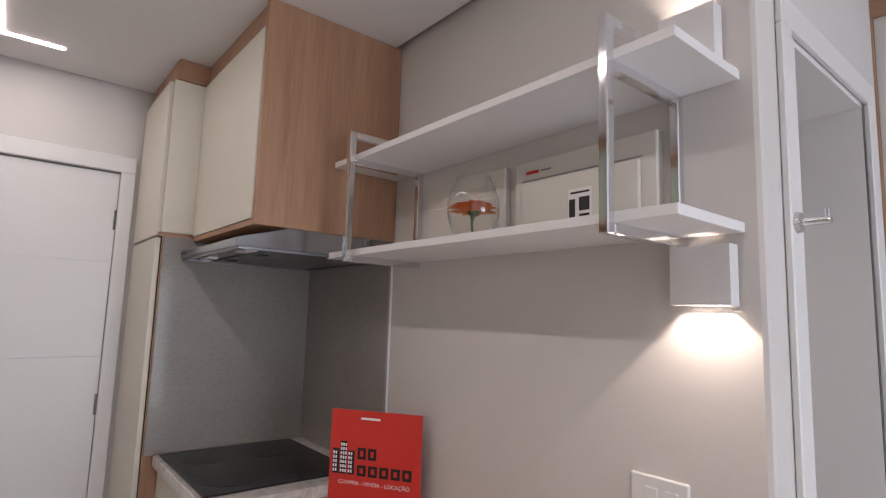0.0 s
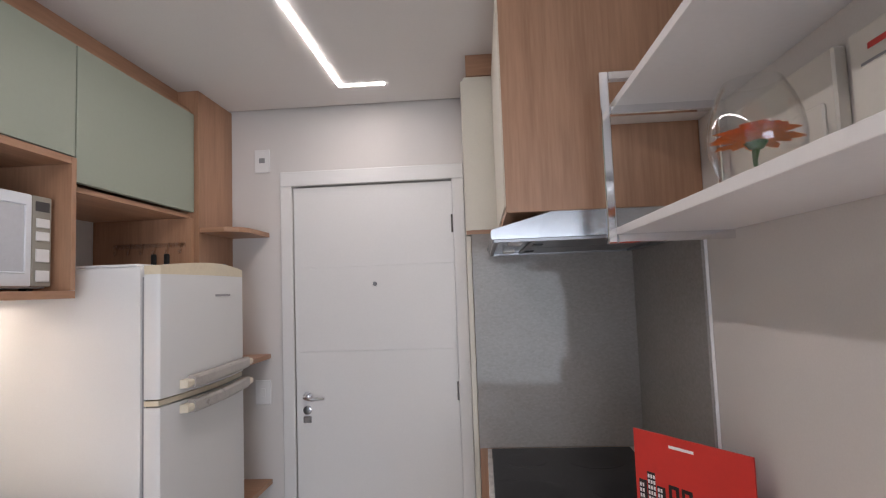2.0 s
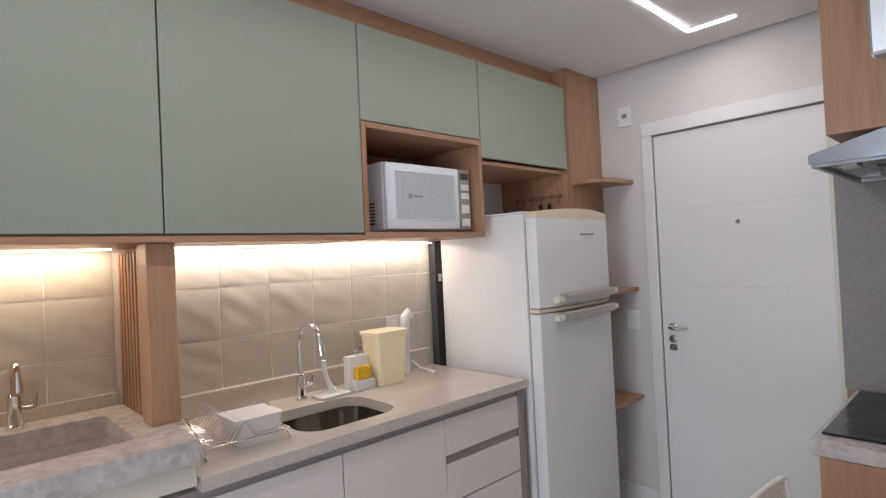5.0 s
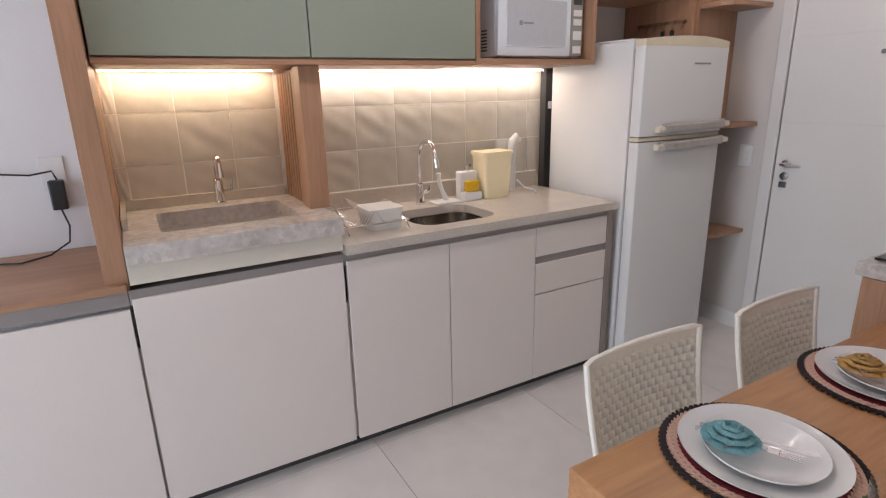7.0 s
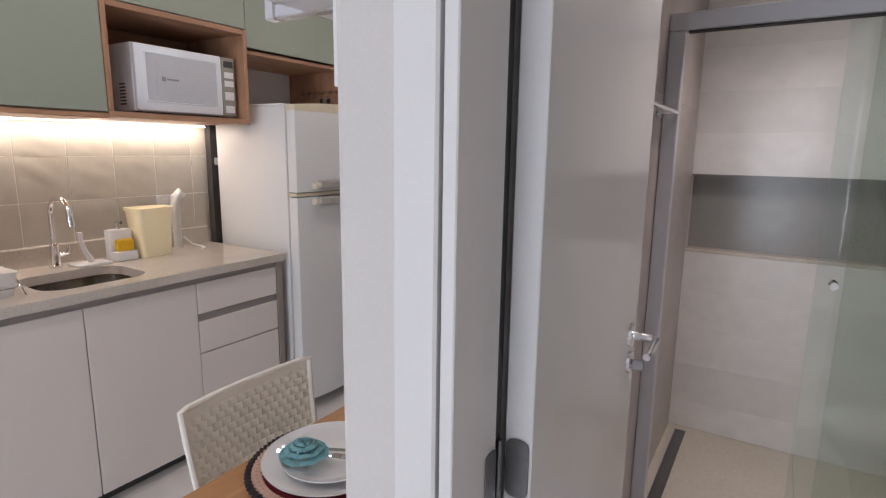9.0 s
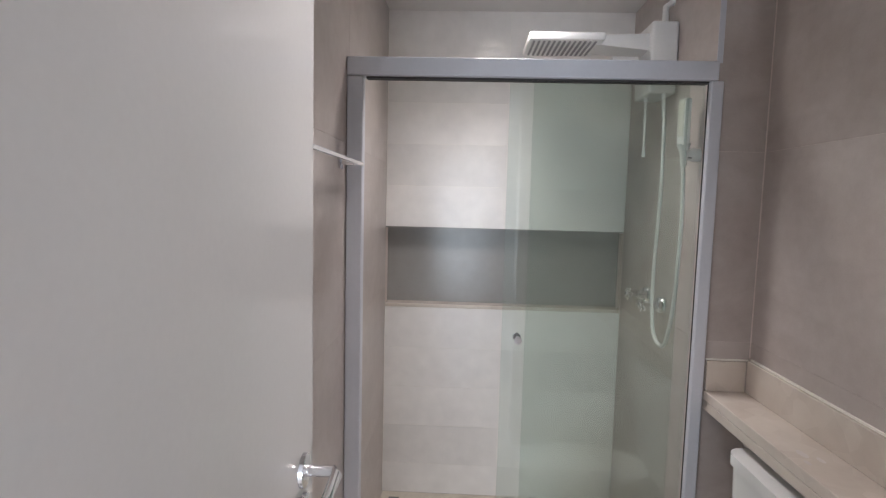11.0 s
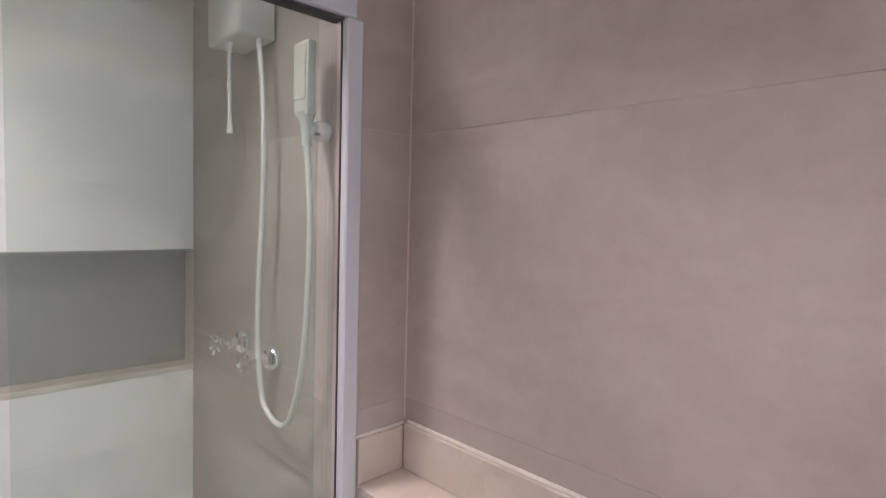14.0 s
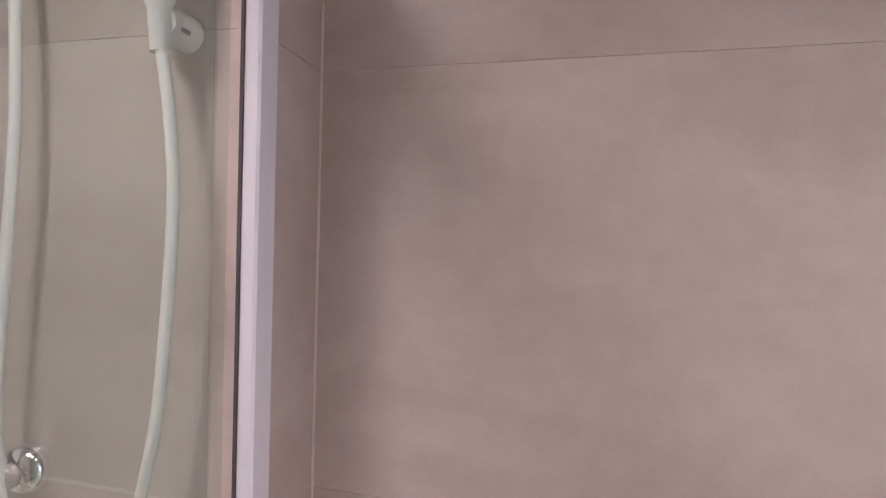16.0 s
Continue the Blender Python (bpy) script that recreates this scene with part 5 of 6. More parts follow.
def rose(x, y, z, mat, label, size=0.045):
    s = thing("napkin_rose", (x, y, z), label, "fabric flower", "fabric roses on the plates")
    rr = random.Random(7)
    for ring, (cnt, r, h, w) in enumerate(((8, 0.85, 0.34, 0.56), (7, 0.64, 0.58, 0.5), (6, 0.42, 0.78, 0.42), (4, 0.2, 0.9, 0.3))):
        for k in range(cnt):
            a = 2 * math.pi * (k + 0.4 * ring) / cnt + rr.uniform(-0.15, 0.15)
            bm = bmesh.new()
            rows = []
            for i in range(5):
                v = i / 4
                row = []
                for j in range(5):
                    q = (j / 4 - 0.5) * 2
                    rad = r * (0.35 + 0.75 * v) + 0.16 * v * v
                    hh = h * (0.25 + 0.75 * math.sin(v * 2.2)) - 0.06 * q * q
                    ang = a + q * w * (0.5 + 0.5 * v) / max(r, 0.3) * 0.75
                    row.append(bm.verts.new((size * rad * math.cos(ang), size * rad * math.sin(ang), size * max(hh, 0.03))))
                rows.append(row)
            for p, q in zip(rows, rows[1:]):
                for j in range(4):
                    bm.faces.new((p[j], p[j + 1], q[j + 1], q[j]))
            bmesh.ops.solidify(bm, geom=bm.faces[:], thickness=0.0018)
            part("petal", bm, mat, s, smooth=True, local=True)
    return s


def cutlery(name, x, y, z, ang, label):
    s = thing(name, (x, y, z), label, "cutlery", "cutlery on the plates")
    s.rotation_euler = (0, 0, radians(ang))
    if name == "fork":
        part("handle", tube(bmesh.new(), [(-0.09, 0, 0.003), (0.0, 0, 0.004), (0.03, 0, 0.004)], [0.0045, 0.003, 0.004], 8), "chrome", s, smooth=True, local=True)
        part("head", B(0.03, 0.05, -0.01, 0.01, 0.003, 0.0055, bev=0.001), "chrome", s, local=True)
        for k in range(4):
            part("tine", B(0.05, 0.085, -0.0098 + k * 0.0055, -0.007 + k * 0.0055, 0.003, 0.005), "chrome", s, local=True)
    else:
        part("handle", tube(bmesh.new(), [(-0.09, 0, 0.003), (0.01, 0, 0.004)], [0.005, 0.004], 8), "chrome", s, smooth=True, local=True)
        part("blade", prism(bmesh.new(), [(0.01, -0.005), (0.09, -0.008), (0.105, 0.0), (0.10, 0.006), (0.01, 0.005)], 0.003, 0.0045, "xy"), "chrome", s, local=True)
    return s


for y, m, txt in ((1.455, "teal", "teal"), (1.955, "ochre", "yellow")):
    placemat(2.03, y)
    plate("dinner_plate", 0.142, 0.7755, 2.03, y, "white round porcelain dinner plate on the placemat", "dinner plates")
    plate("dessert_plate", 0.104, 0.7832, 2.036, y - 0.004, "white round porcelain dessert plate on the dinner plate", "dessert plates")
    rose(1.998, y - 0.045, 0.7985, m, txt + " fabric rose napkin ring on the plate", 0.047)
    cutlery("fork", 2.023, y - 0.03, 0.8035, 24, "steel fork lying across the plate")
    cutlery("knife", 2.018, y - 0.008, 0.8035, 27, "steel knife lying across the plate")
gl = thing("drinking_glass", (2.25, 1.405, 0.7705), "clear drinking glass with coloured painted motifs", "glass")
part("tumbler", lathe(bmesh.new(), [(0, 0), (0.028, 0), (0.031, 0.004), (0.037, 0.11), (0.0355, 0.11), (0.029, 0.008), (0, 0.008)], (2.25, 1.405, 0.7705), 28), "vase", gl, smooth=True)
rr = random.Random(5)
for k in range(9):
    a = 2 * math.pi * k / 9
    h = rr.uniform(0.02, 0.075)
    r = 0.031 + 0.006 * h / 0.11 + 0.002
    part("painted_motif", lathe(bmesh.new(), [(0, -0.008), (0.003, -0.005), (0.0035, 0), (0.003, 0.005), (0, 0.008)], (2.25 + r * math.cos(a), 1.405 + r * math.sin(a), 0.7705 + h), 8), ("yarn_red", "stem", "teal", "ochre")[k % 4], gl, smooth=True)

# ---- wardrobe beside the bathroom door ----
wd = thing("wardrobe", (3.55, 0.7, 0), "wooden wardrobe frame with a pale grey door panel", "wardrobe")
part("post", B(3.25, 3.29, 1.13, 1.19, 0, 2.4895, bev=0.001), "wood_v", wd)
part("top_rail", B(3.25, 3.29, -0.2, 1.1295, 2.43, 2.4895), "wood_h", wd)
part("post", B(3.25, 3.29, -0.26, -0.2005, 0, 2.4895), "wood_v", wd)
part("door", B(3.262, 3.282, -0.2, 1.129, 0.02, 2.429), "paint", wd)
part("carcass", B(3.295, 3.858, -0.26, 1.19, 0, 2.4895), "wood_v", wd)

# ---- bathroom ----
BL, BR, BS, BY, SY, BC = 2.398, 3.695, 3.53, 3.64, 2.772, 2.34
struct("wall_bath_back", B(2.38, 3.86, 3.73, 3.8, 0, 2.65), "concrete_grout", "tiled back wall of the shower", "wall")
bm = bmesh.new()
box(bm, 2.392, 3.53, BY + 0.0015, 3.73, 0, 0.945)
box(bm, 2.392, 3.53, BY + 0.0015, 3.73, 1.336, 2.40)
struct("wall_shower_face", bm, "tile_grout", "light tile bed of the shower wall round the niche", "wall")
struct("wall_bath_left", B(2.38, BL - 0.0015, 1.31, 3.73, 0, 2.65), "concrete_grout", "tile bed of the bathroom wall with the towel bar", "wall")
bm = bmesh.new()
box(bm, BR + 0.0015, 3.86, 1.31, 3.73, 0, 2.65)
box(bm, BS + 0.0015, BR + 0.0015, SY + 0.0015, 3.73, 0, 2.40)
struct("wall_bath_right", bm, "concrete_grout", "tile bed of the bathroom wall with ledge and shower step", "wall")
struct("ceiling_bath", B(2.392, 3.70, 1.31, 3.73, BC, 2.37), "ceiling", "white plasterboard bathroom ceiling", "ceiling")
niche = thing("shower_niche", (2.96, 3.69, 0.945), "long grey tiled niche in the shower wall", "niche", kind="structure")
part("back", B(2.393, 3.529, 3.715, 3.7295, 0.945, 1.336), "niche", niche)
part("sill", B(2.393, 3.529, BY - 0.002, 3.7145, 0.945, 0.962, bev=0.002), "ledge", niche, "pale stone sill")
part("lintel", B(2.393, 3.529, BY + 0.002, 3.7145, 1.329, 1.3358), "niche", niche)

# door of the bathroom
d2 = thing("door_2", (2.52, 1.27, 0), "white gloss bathroom door standing wide open, chrome lever", "door", kind="structure")
bm = bmesh.new()
box(bm, 2.44, 2.4935, END_Y - 0.016, END_Y - 0.001, 0, 2.11, 0.003)
box(bm, 3.0905, 3.155, END_Y - 0.016, END_Y - 0.001, 0, 2.11, 0.003)
box(bm, 2.44, 3.155, END_Y - 0.016, END_Y - 0.001, 2.1105, 2.175, 0.003)
part("casing", bm, "door", d2)
bm = bmesh.new()
box(bm, 2.4975, 2.514, END_Y - 0.013, 1.225, 0, 2.095, 0.0015)
box(bm, 2.4975, 2.5015, 1.2255, 1.308, 0, 2.095)
box(bm, 3.075, 3.0895, END_Y, 1.308, 0, 2.095)
box(bm, 2.4975, 3.0895, END_Y, 1.308, 2.0955, 2.1095)
part("jamb", bm, "door", d2)
# black strip paints the shade of the deep, unlit gap at the hinges
part("door_seal", B(2.5017, 2.5075, 1.2260, 1.2515, 0.005, 2.09, bev=0.001), "black", d2, "black strip standing in for the unlit hinge gap")


def swing(bm, angle=1.4):
    """Turn a part of the open leaf about its hinge line."""
    bmesh.ops.rotate(bm, cent=(2.512, 1.255, 0), matrix=Matrix.Rotation(radians(angle), 3, "Z"), verts=bm.verts)
    return bm


part("leaf", swing(B(2.512, 2.548, 1.255, 1.872, 0.01, 2.085, bev=0.0015)), "bath_door", d2)
for z in (0.30, 1.048, 1.80):
    hg = part("hinge", tube(bmesh.new(), [(2.5115, 1.24, z - 0.04), (2.5115, 1.24, z + 0.04)], 0.004, 10), "dark_steel", d2, smooth=True)
    part("hinge_leaf", prism(bmesh.new(), rounded(0.03, 0.078, 0.01, 4, 2.53, z), 1.252, 1.2545, "xz"), "dark_steel", hg)
    part("hinge_leaf", prism(bmesh.new(), rounded(0.026, 0.078, 0.008, 4, 1.21, z), 2.5142, 2.516, "yz"), "dark_steel", hg)
hn = part("door_handle", swing(lathe(bmesh.new(), [(0.026, 0), (0.025, 0.006), (0.0, 0.008)], (2.5482, 1.813, 1.06), 20, axis="x")), "chrome", d2, "chrome lever handle", True)
part("lock_rose", swing(lathe(bmesh.new(), [(0.024, 0), (0.023, 0.006), (0.0, 0.008)], (2.5482, 1.813, 1.0), 20, axis="x")), "chrome", d2, smooth=True)
part("key", swing(B(2.556, 2.58, 1.811, 1.815, 0.985, 1.008, bev=0.001)), "steel", d2)
part("lever", swing(tube(bmesh.new(), [(2.552, 1.813, 1.06), (2.595, 1.813, 1.06), (2.601, 1.80, 1.06), (2.601, 1.70, 1.058)], [0.009, 0.009, 0.009, 0.007], 10)), "chrome", hn, smooth=True)
part("latch_plate", swing(B(2.52, 2.541, 1.8722, 1.8745, 0.97, 1.09)), "steel", d2)
d2.location.x += 0.012
hkk = thing("robe_hook", (2.48, END_Y - 0.02, 1.66), "chrome robe hook on the bathroom door casing", "hook")
part("rose", lathe(bmesh.new(), [(0, -0.008), (0.02, -0.008), (0.023, 0), ], (2.48, END_Y - 0.0165, 1.682), 20, axis="y"), "chrome", hkk, smooth=True)
part("peg", tube(bmesh.new(), [(2.48, END_Y - 0.02, 1.682), (2.48, END_Y - 0.075, 1.682)], 0.008, 12), "chrome", hkk, smooth=True)
part("tip", tube(bmesh.new(), [(2.48, END_Y - 0.069, 1.677), (2.48, END_Y - 0.069, 1.704)], 0.0055, 10), "chrome", hkk, smooth=True)

# shower screen
sc = thing("shower_screen", (2.97, SY, 0), "sliding glass shower screen in white aluminium, slid open", "shower screen")
part("post", B(BL + 0.001, 2.45, SY - 0.02, SY + 0.02, 0.0, 1.8445, bev=0.003), "alu", sc)
part("post", B(3.508, 3.5455, SY - 0.024, SY - 0.001, 0.0, 1.8445, bev=0.003), "alu", sc)
part("top_rail", B(BL + 0.001, 3.5285, SY - 0.026, SY + 0.034, 1.845, 1.902, bev=0.003), "alu", sc)
part("side_gasket", B(3.5055, 3.5078, SY - 0.005, SY - 0.001, 0.03, 1.8385), "dark", sc)
part("rail_gasket", B(BL + 0.06, 3.506, SY - 0.012, SY + 0.02, 1.839, 1.8445), "dark", sc)
part("bottom_track", B(BL + 0.06, 3.507, SY - 0.02, SY + 0.03, 0.0, 0.03, bev=0.003), "alu", sc)
for x0, x1, y in ((2.982, 3.508, SY + 0.018), (2.905, 3.45, SY - 0.008)):
    g = part("pane", B(x0, x1, y - 0.004, y + 0.004, 0.03, 1.839), "glass", sc, "greenish clear glass pane")
    g.visible_shadow = False
part("knob", lathe(bmesh.new(), [(0, -0.028), (0.012, -0.028), (0.013, -0.02), (0.008, -0.014), (0.008, 0)], (2.955, SY - 0.012, 1.03), 18, axis="y"), "chrome", sc, "small chrome knob", True)
part("knob", lathe(bmesh.new(), [(0, 0.02), (0.012, 0.02), (0.013, 0.012), (0.008, 0.006), (0.008, 0)], (2.955, SY - 0.004, 1.03), 18, axis="y"), "chrome", sc, smooth=True)

# towel bar
tw = thing("towel_bar", (2.45, 2.35, 1.57), "square chrome towel bar on the tiled wall", "towel bar")
part("bar", B(2.446, 2.456, 1.98, 2.745, 1.566, 1.578, bev=0.002), "chrome", tw)
for y in (2.03, 2.66):
    part("mount", B(BL, 2.446, y - 0.01, y + 0.01, 1.564, 1.58, bev=0.002), "chrome", tw)
    part("wall_plate", B(BL + 0.0005, BL + 0.008, y - 0.02, y + 0.02, 1.552, 1.592, bev=0.002), "chrome", tw)

# electric shower
es = thing("electric_shower", (3.4, 3.1, 1.85), "white flat electric shower with a wide slotted head", "shower")
part("body", B(3.43, 3.529, 3.085, 3.265, 1.87, 2.13, bev=0.012, seg=3), "plastic", es, smooth=True)
part("neck", prism(bmesh.new(), [(3.20, 2.052), (3.43, 2.03), (3.43, 2.09), (3.20, 2.078)], 3.11, 3.24, "xz"), "plastic", es)
hdp = part("head", B(2.99, 3.26, 3.06, 3.29, 2.05, 2.078, bev=0.006, seg=2), "plastic", es, smooth=True)
for k in range(13):
    x = 3.005 + k * 0.0185
    part("slot", B(x, x + 0.008, 3.08, 3.27, 2.047, 2.0505), "grey_print", hdp)
part("lower_spray", B(3.30, 3.40, 3.12, 3.22, 1.985, 2.01, bev=0.004), "plastic", es)
for k in range(5):
    part("slot", B(3.31 + k * 0.017, 3.318 + k * 0.017, 3.13, 3.21, 1.9825, 1.9855), "grey_print", es)
part("pull_rod", tube(bmesh.new(), [(3.45, 3.175, 1.87), (3.45, 3.175, 1.845), (3.452, 3.175, 1.66)], [0.01, 0.005, 0.005], 8), "plastic", es, smooth=True)
part("rod_end", tube(bmesh.new(), [(3.452, 3.175, 1.68), (3.452, 3.175, 1.65)], [0.006, 0.009], 8), "plastic", es, smooth=True)
hose = [(3.487, 3.095, 1.872), (3.488, 3.07, 1.72), (3.487, 3.062, 1.54), (3.486, 3.07, 1.40), (3.485, 3.082, 1.24), (3.485, 3.08, 1.11), (3.485, 3.058, 1.012), (3.485, 3.022, 0.978), (3.485, 2.974, 0.967),
        (3.484, 2.93, 0.985), (3.482, 2.90, 1.03), (3.48, 2.874, 1.087), (3.478, 2.848, 1.19), (3.477, 2.836, 1.30), (3.476, 2.828, 1.43), (3.476, 2.835, 1.53), (3.477, 2.848, 1.60)]
# smooth the hose
sm = []
hv = [Vector(p) for p in hose]
for i in range(len(hv) - 1):
    p0, p1, p2, p3 = hv[max(i - 1, 0)], hv[i], hv[i + 1], hv[min(i + 2, len(hv) - 1)]
    for k in range(4):
        t = k / 4
        sm.append(0.5 * (2 * p1 + (p2 - p0) * t + (2 * p0 - 5 * p1 + 4 * p2 - p3) * t * t + (3 * p1 - p0 - 3 * p2 + p3) * t ** 3))
sm.append(hv[-1])
part("hose", tube(bmesh.new(), sm, 0.0068, 10), "plastic", es, smooth=True)
hs = thing("hand_shower", (3.48, 2.86, 1.6), "flat white hand shower in its wall holder", "hand shower")
part("holder", lathe(bmesh.new(), [(0.021, 0), (0.021, -0.03), (0.018, -0.036), (0, -0.036)], (3.529, 2.846, 1.622), 24, axis="x"), "plastic", hs, smooth=True)
part("clip", tube(bmesh.new(), [(3.497, 2.844, 1.622), (3.474, 2.839, 1.62)], [0.017, 0.016], 14), "plastic", hs, smooth=True)
part("clip_slot", B(3.478, 3.49, 2.815, 2.8175, 1.608, 1.613), "dark_steel", hs)
part("grip", tube(bmesh.new(), [(3.472, 2.838, 1.585), (3.472, 2.84, 1.632), (3.471, 2.842, 1.655)], [0.0105, 0.012, 0.022], 14), "plastic", hs, smooth=True)
bm = bmesh.new()
box(bm, 3.459, 3.481, 2.815, 2.873, 1.648, 1.80, 0.006, 2)
part("head", bm, "plastic", hs, smooth=True)
part("spray_plate", B(3.4565, 3.4592, 2.821, 2.867, 1.68, 1.792, bev=0.001), "panel_box", hs)

hs.location += Vector((0.006, 0.012, 0.010))

# taps of the shower


def cross_tap(y, z):
    t = thing("shower_tap", (3.5, y, z), "chrome shower tap with a cross handle", "tap", "taps of the shower")
    part("flange", lathe(bmesh.new(), [(0.034, 0), (0.0335, -0.006), (0.029, -0.016), (0.019, -0.024), (0, -0.025)], (3.529, y, z), 22, axis="x"), "chrome", t, smooth=True)
    part("stem", tube(bmesh.new(), [(3.51, y, z), (3.487, y, z), (3.485, y, z), (3.462, y, z)], [0.016, 0.015, 0.0105, 0.012], 14), "chrome", t, smooth=True)
    part("hub", lathe(bmesh.new(), [(0, -0.03), (0.012, -0.026), (0.014, -0.01), (0.01, 0)], (3.463, y, z), 14, axis="x"), "chrome", t, smooth=True)
    for k in range(4):
        a = radians(30 + 90 * k)
        part("handle_arm", tube(bmesh.new(), [(3.452, y, z), (3.452, y + 0.032 * math.cos(a), z + 0.032 * math.sin(a))], [0.006, 0.0045], 8), "chrome", t, smooth=True)


cross_tap(3.085, 1.094)
cross_tap(3.255, 1.106)
solo("linear_drain", B(2.44, 2.49, 2.85, 3.58, 0.0005, 0.006), "dark_steel", "dark linear drain along the shower wall", "drain")

# ledge over the cistern
lg = thing("stone_ledge", (3.62, 2.1, 0.83), "beige marble ledge with upstand over the toilet", "ledge")
part("slab", B(3.555, BR - 0.0005, 1.32, SY - 0.0005, 0.852, 0.882, bev=0.002), "ledge", lg)
part("front_edge", B(3.555, 3.575, 1.32, SY - 0.0005, 0.822, 0.8515, bev=0.002), "ledge", lg)
part("upstand", B(BR - 0.016, BR - 0.0005, 1.32, SY - 0.017, 0.8825, 0.985, bev=0.0015), "ledge", lg)
part("side_upstand", B(3.556, BR - 0.0165, SY - 0.0165, SY - 0.0005, 0.8825, 0.98, bev=0.0015), "ledge", lg)
part("caulk_bead", B(BR - 0.006, BR - 0.0003, 1.32, SY - 0.017, 0.9852, 0.990), "tile_grout", lg, "white caulk bead")
part("caulk_bead", B(3.556, BR - 0.0065, SY - 0.006, SY - 0.0003, 0.9802, 0.985), "tile_grout", lg, "white caulk bead")
for x, y, r in ((3.60, 2.33, 0.010), (3.625, 2.30, 0.007), (3.585, 2.285, 0.006)):
    part("chip_stain", lathe(bmesh.new(), [(0, 0.0004), (r, 0.0002)], (x, y, 0.8822), 9, sx=1.0, sy=2.2), "concrete", lg)

# toilet
to = thing("toilet", (3.35, 2.35, 0), "white close-coupled toilet with the cistern under the ledge", "toilet")
part("cistern", taper_box(3.61, 2.355, 0.15, 0.33, 0.16, 0.36, 0.40, 0.765, 0.04), "sanitary", to, smooth=True)
part("cistern_lid", taper_box(3.605, 2.355, 0.165, 0.375, 0.165, 0.375, 0.7655, 0.795, 0.045), "sanitary", to, smooth=True)
part("flush_button", lathe(bmesh.new(), [(0, 0.006), (0.018, 0.006), (0.022, 0)], (3.61, 2.37, 0.795), 18), "dark_steel", to, smooth=True)
bm = bmesh.new()
rings = []
for k, (s, z) in enumerate(((0.55, 0.0), (0.52, 0.12), (0.62, 0.24), (0.9, 0.34), (1.0, 0.385), (0.97, 0.395), (0.72, 0.39), (0.62, 0.33), (0.35, 0.22))):
    rings.append([bm.verts.new((3.27 + 0.27 * s * math.cos(a) + 0.03 * (1 - s), 2.355 + 0.185 * s * math.sin(a) * (1.0 if math.cos(a) < 0 else 1.04), z)) for a in (2 * math.pi * i / 36 for i in range(36))])
for a, b in zip(rings, rings[1:]):
    for i in range(36):
        bm.faces.new((a[i], a[(i + 1) % 36], b[(i + 1) % 36], b[i]))
bm.faces.new(rings[0][::-1])
bm.faces.new(rings[-1])
part("bowl", bm, "sanitary", to, smooth=True)
part("foot", taper_box(3.46, 2.355, 0.26, 0.2, 0.24, 0.22, 0.0, 0.398, 0.05), "sanitary", to, smooth=True)
part("seat_lid", lathe(bmesh.new(), [(0, 0.03), (0.9, 0.028), (0.99, 0.02), (1.0, 0.0), (0, 0.0)], (3.265, 2.355, 0.398), 40, 0.272, 0.188), "sanitary", to, smooth=True)

# round mirror
MY, MZ, MR = 1.600, 1.653, 0.308
mr = thing("round_mirror", (BR - 0.01, MY, MZ - MR), "round wall mirror in a thin copper frame", "mirror")
part("glass", lathe(bmesh.new(), [(0, -0.012), (MR - 0.004, -0.012), (MR - 0.004, -0.001)], (BR, MY, MZ), 72, axis="x"), "mirror", mr)
part("frame", lathe(bmesh.new(), [(MR - 0.004, -0.0005), (MR - 0.004, -0.014), (MR + 0.0005, -0.014), (MR + 0.0005, -0.0005)], (BR, MY, MZ), 72, axis="x"), "copper", mr, "thin copper frame", True)

# ceiling lamps of the bathroom, out of view; the second fixture is made up
for x, y in ((2.92, 2.98), (2.85, 1.9)):
    cl = thing("ceiling_spot", (x, y, BC - 0.008), "lit square recessed ceiling lamp with a white rim, unseen and assumed", "ceiling light", "recessed lamps of the bathroom")
    bm = bmesh.new()
    for a0_, a1_, b0_, b1_ in ((-0.08, 0.08, -0.08, -0.062), (-0.08, 0.08, 0.062, 0.08), (-0.08, -0.062, -0.062, 0.062), (0.062, 0.08, -0.062, 0.062)):
        box(bm, x + a0_, x + a1_, y + b0_, y + b1_, BC - 0.008, BC - 0.0005)
    part("rim", bm, "plastic", cl)
    part("diffuser", B(x - 0.0615, x + 0.0615, y - 0.0615, y + 0.0615, BC - 0.005, BC - 0.0005), "lamp_core", cl)

# ---- tiles, piece by piece ----


def tile_mesh(name, su, sv, axis, depth, mat, bev=0.0015):
    """A tile of su by sv, its back at 0, its face at depth along an axis."""
    bm = bmesh.new()
    d0, d1 = sorted((0, depth))
    if axis == "x":
        box(bm, d0, d1, -su / 2, su / 2, -sv / 2, sv / 2)
    elif axis == "y":
        box(bm, -su / 2, su / 2, d0, d1, -sv / 2, sv / 2)
    else:
        box(bm, -su / 2, su / 2, -sv / 2, sv / 2, d0, d1)
    return finish(name, bm, mat, False)


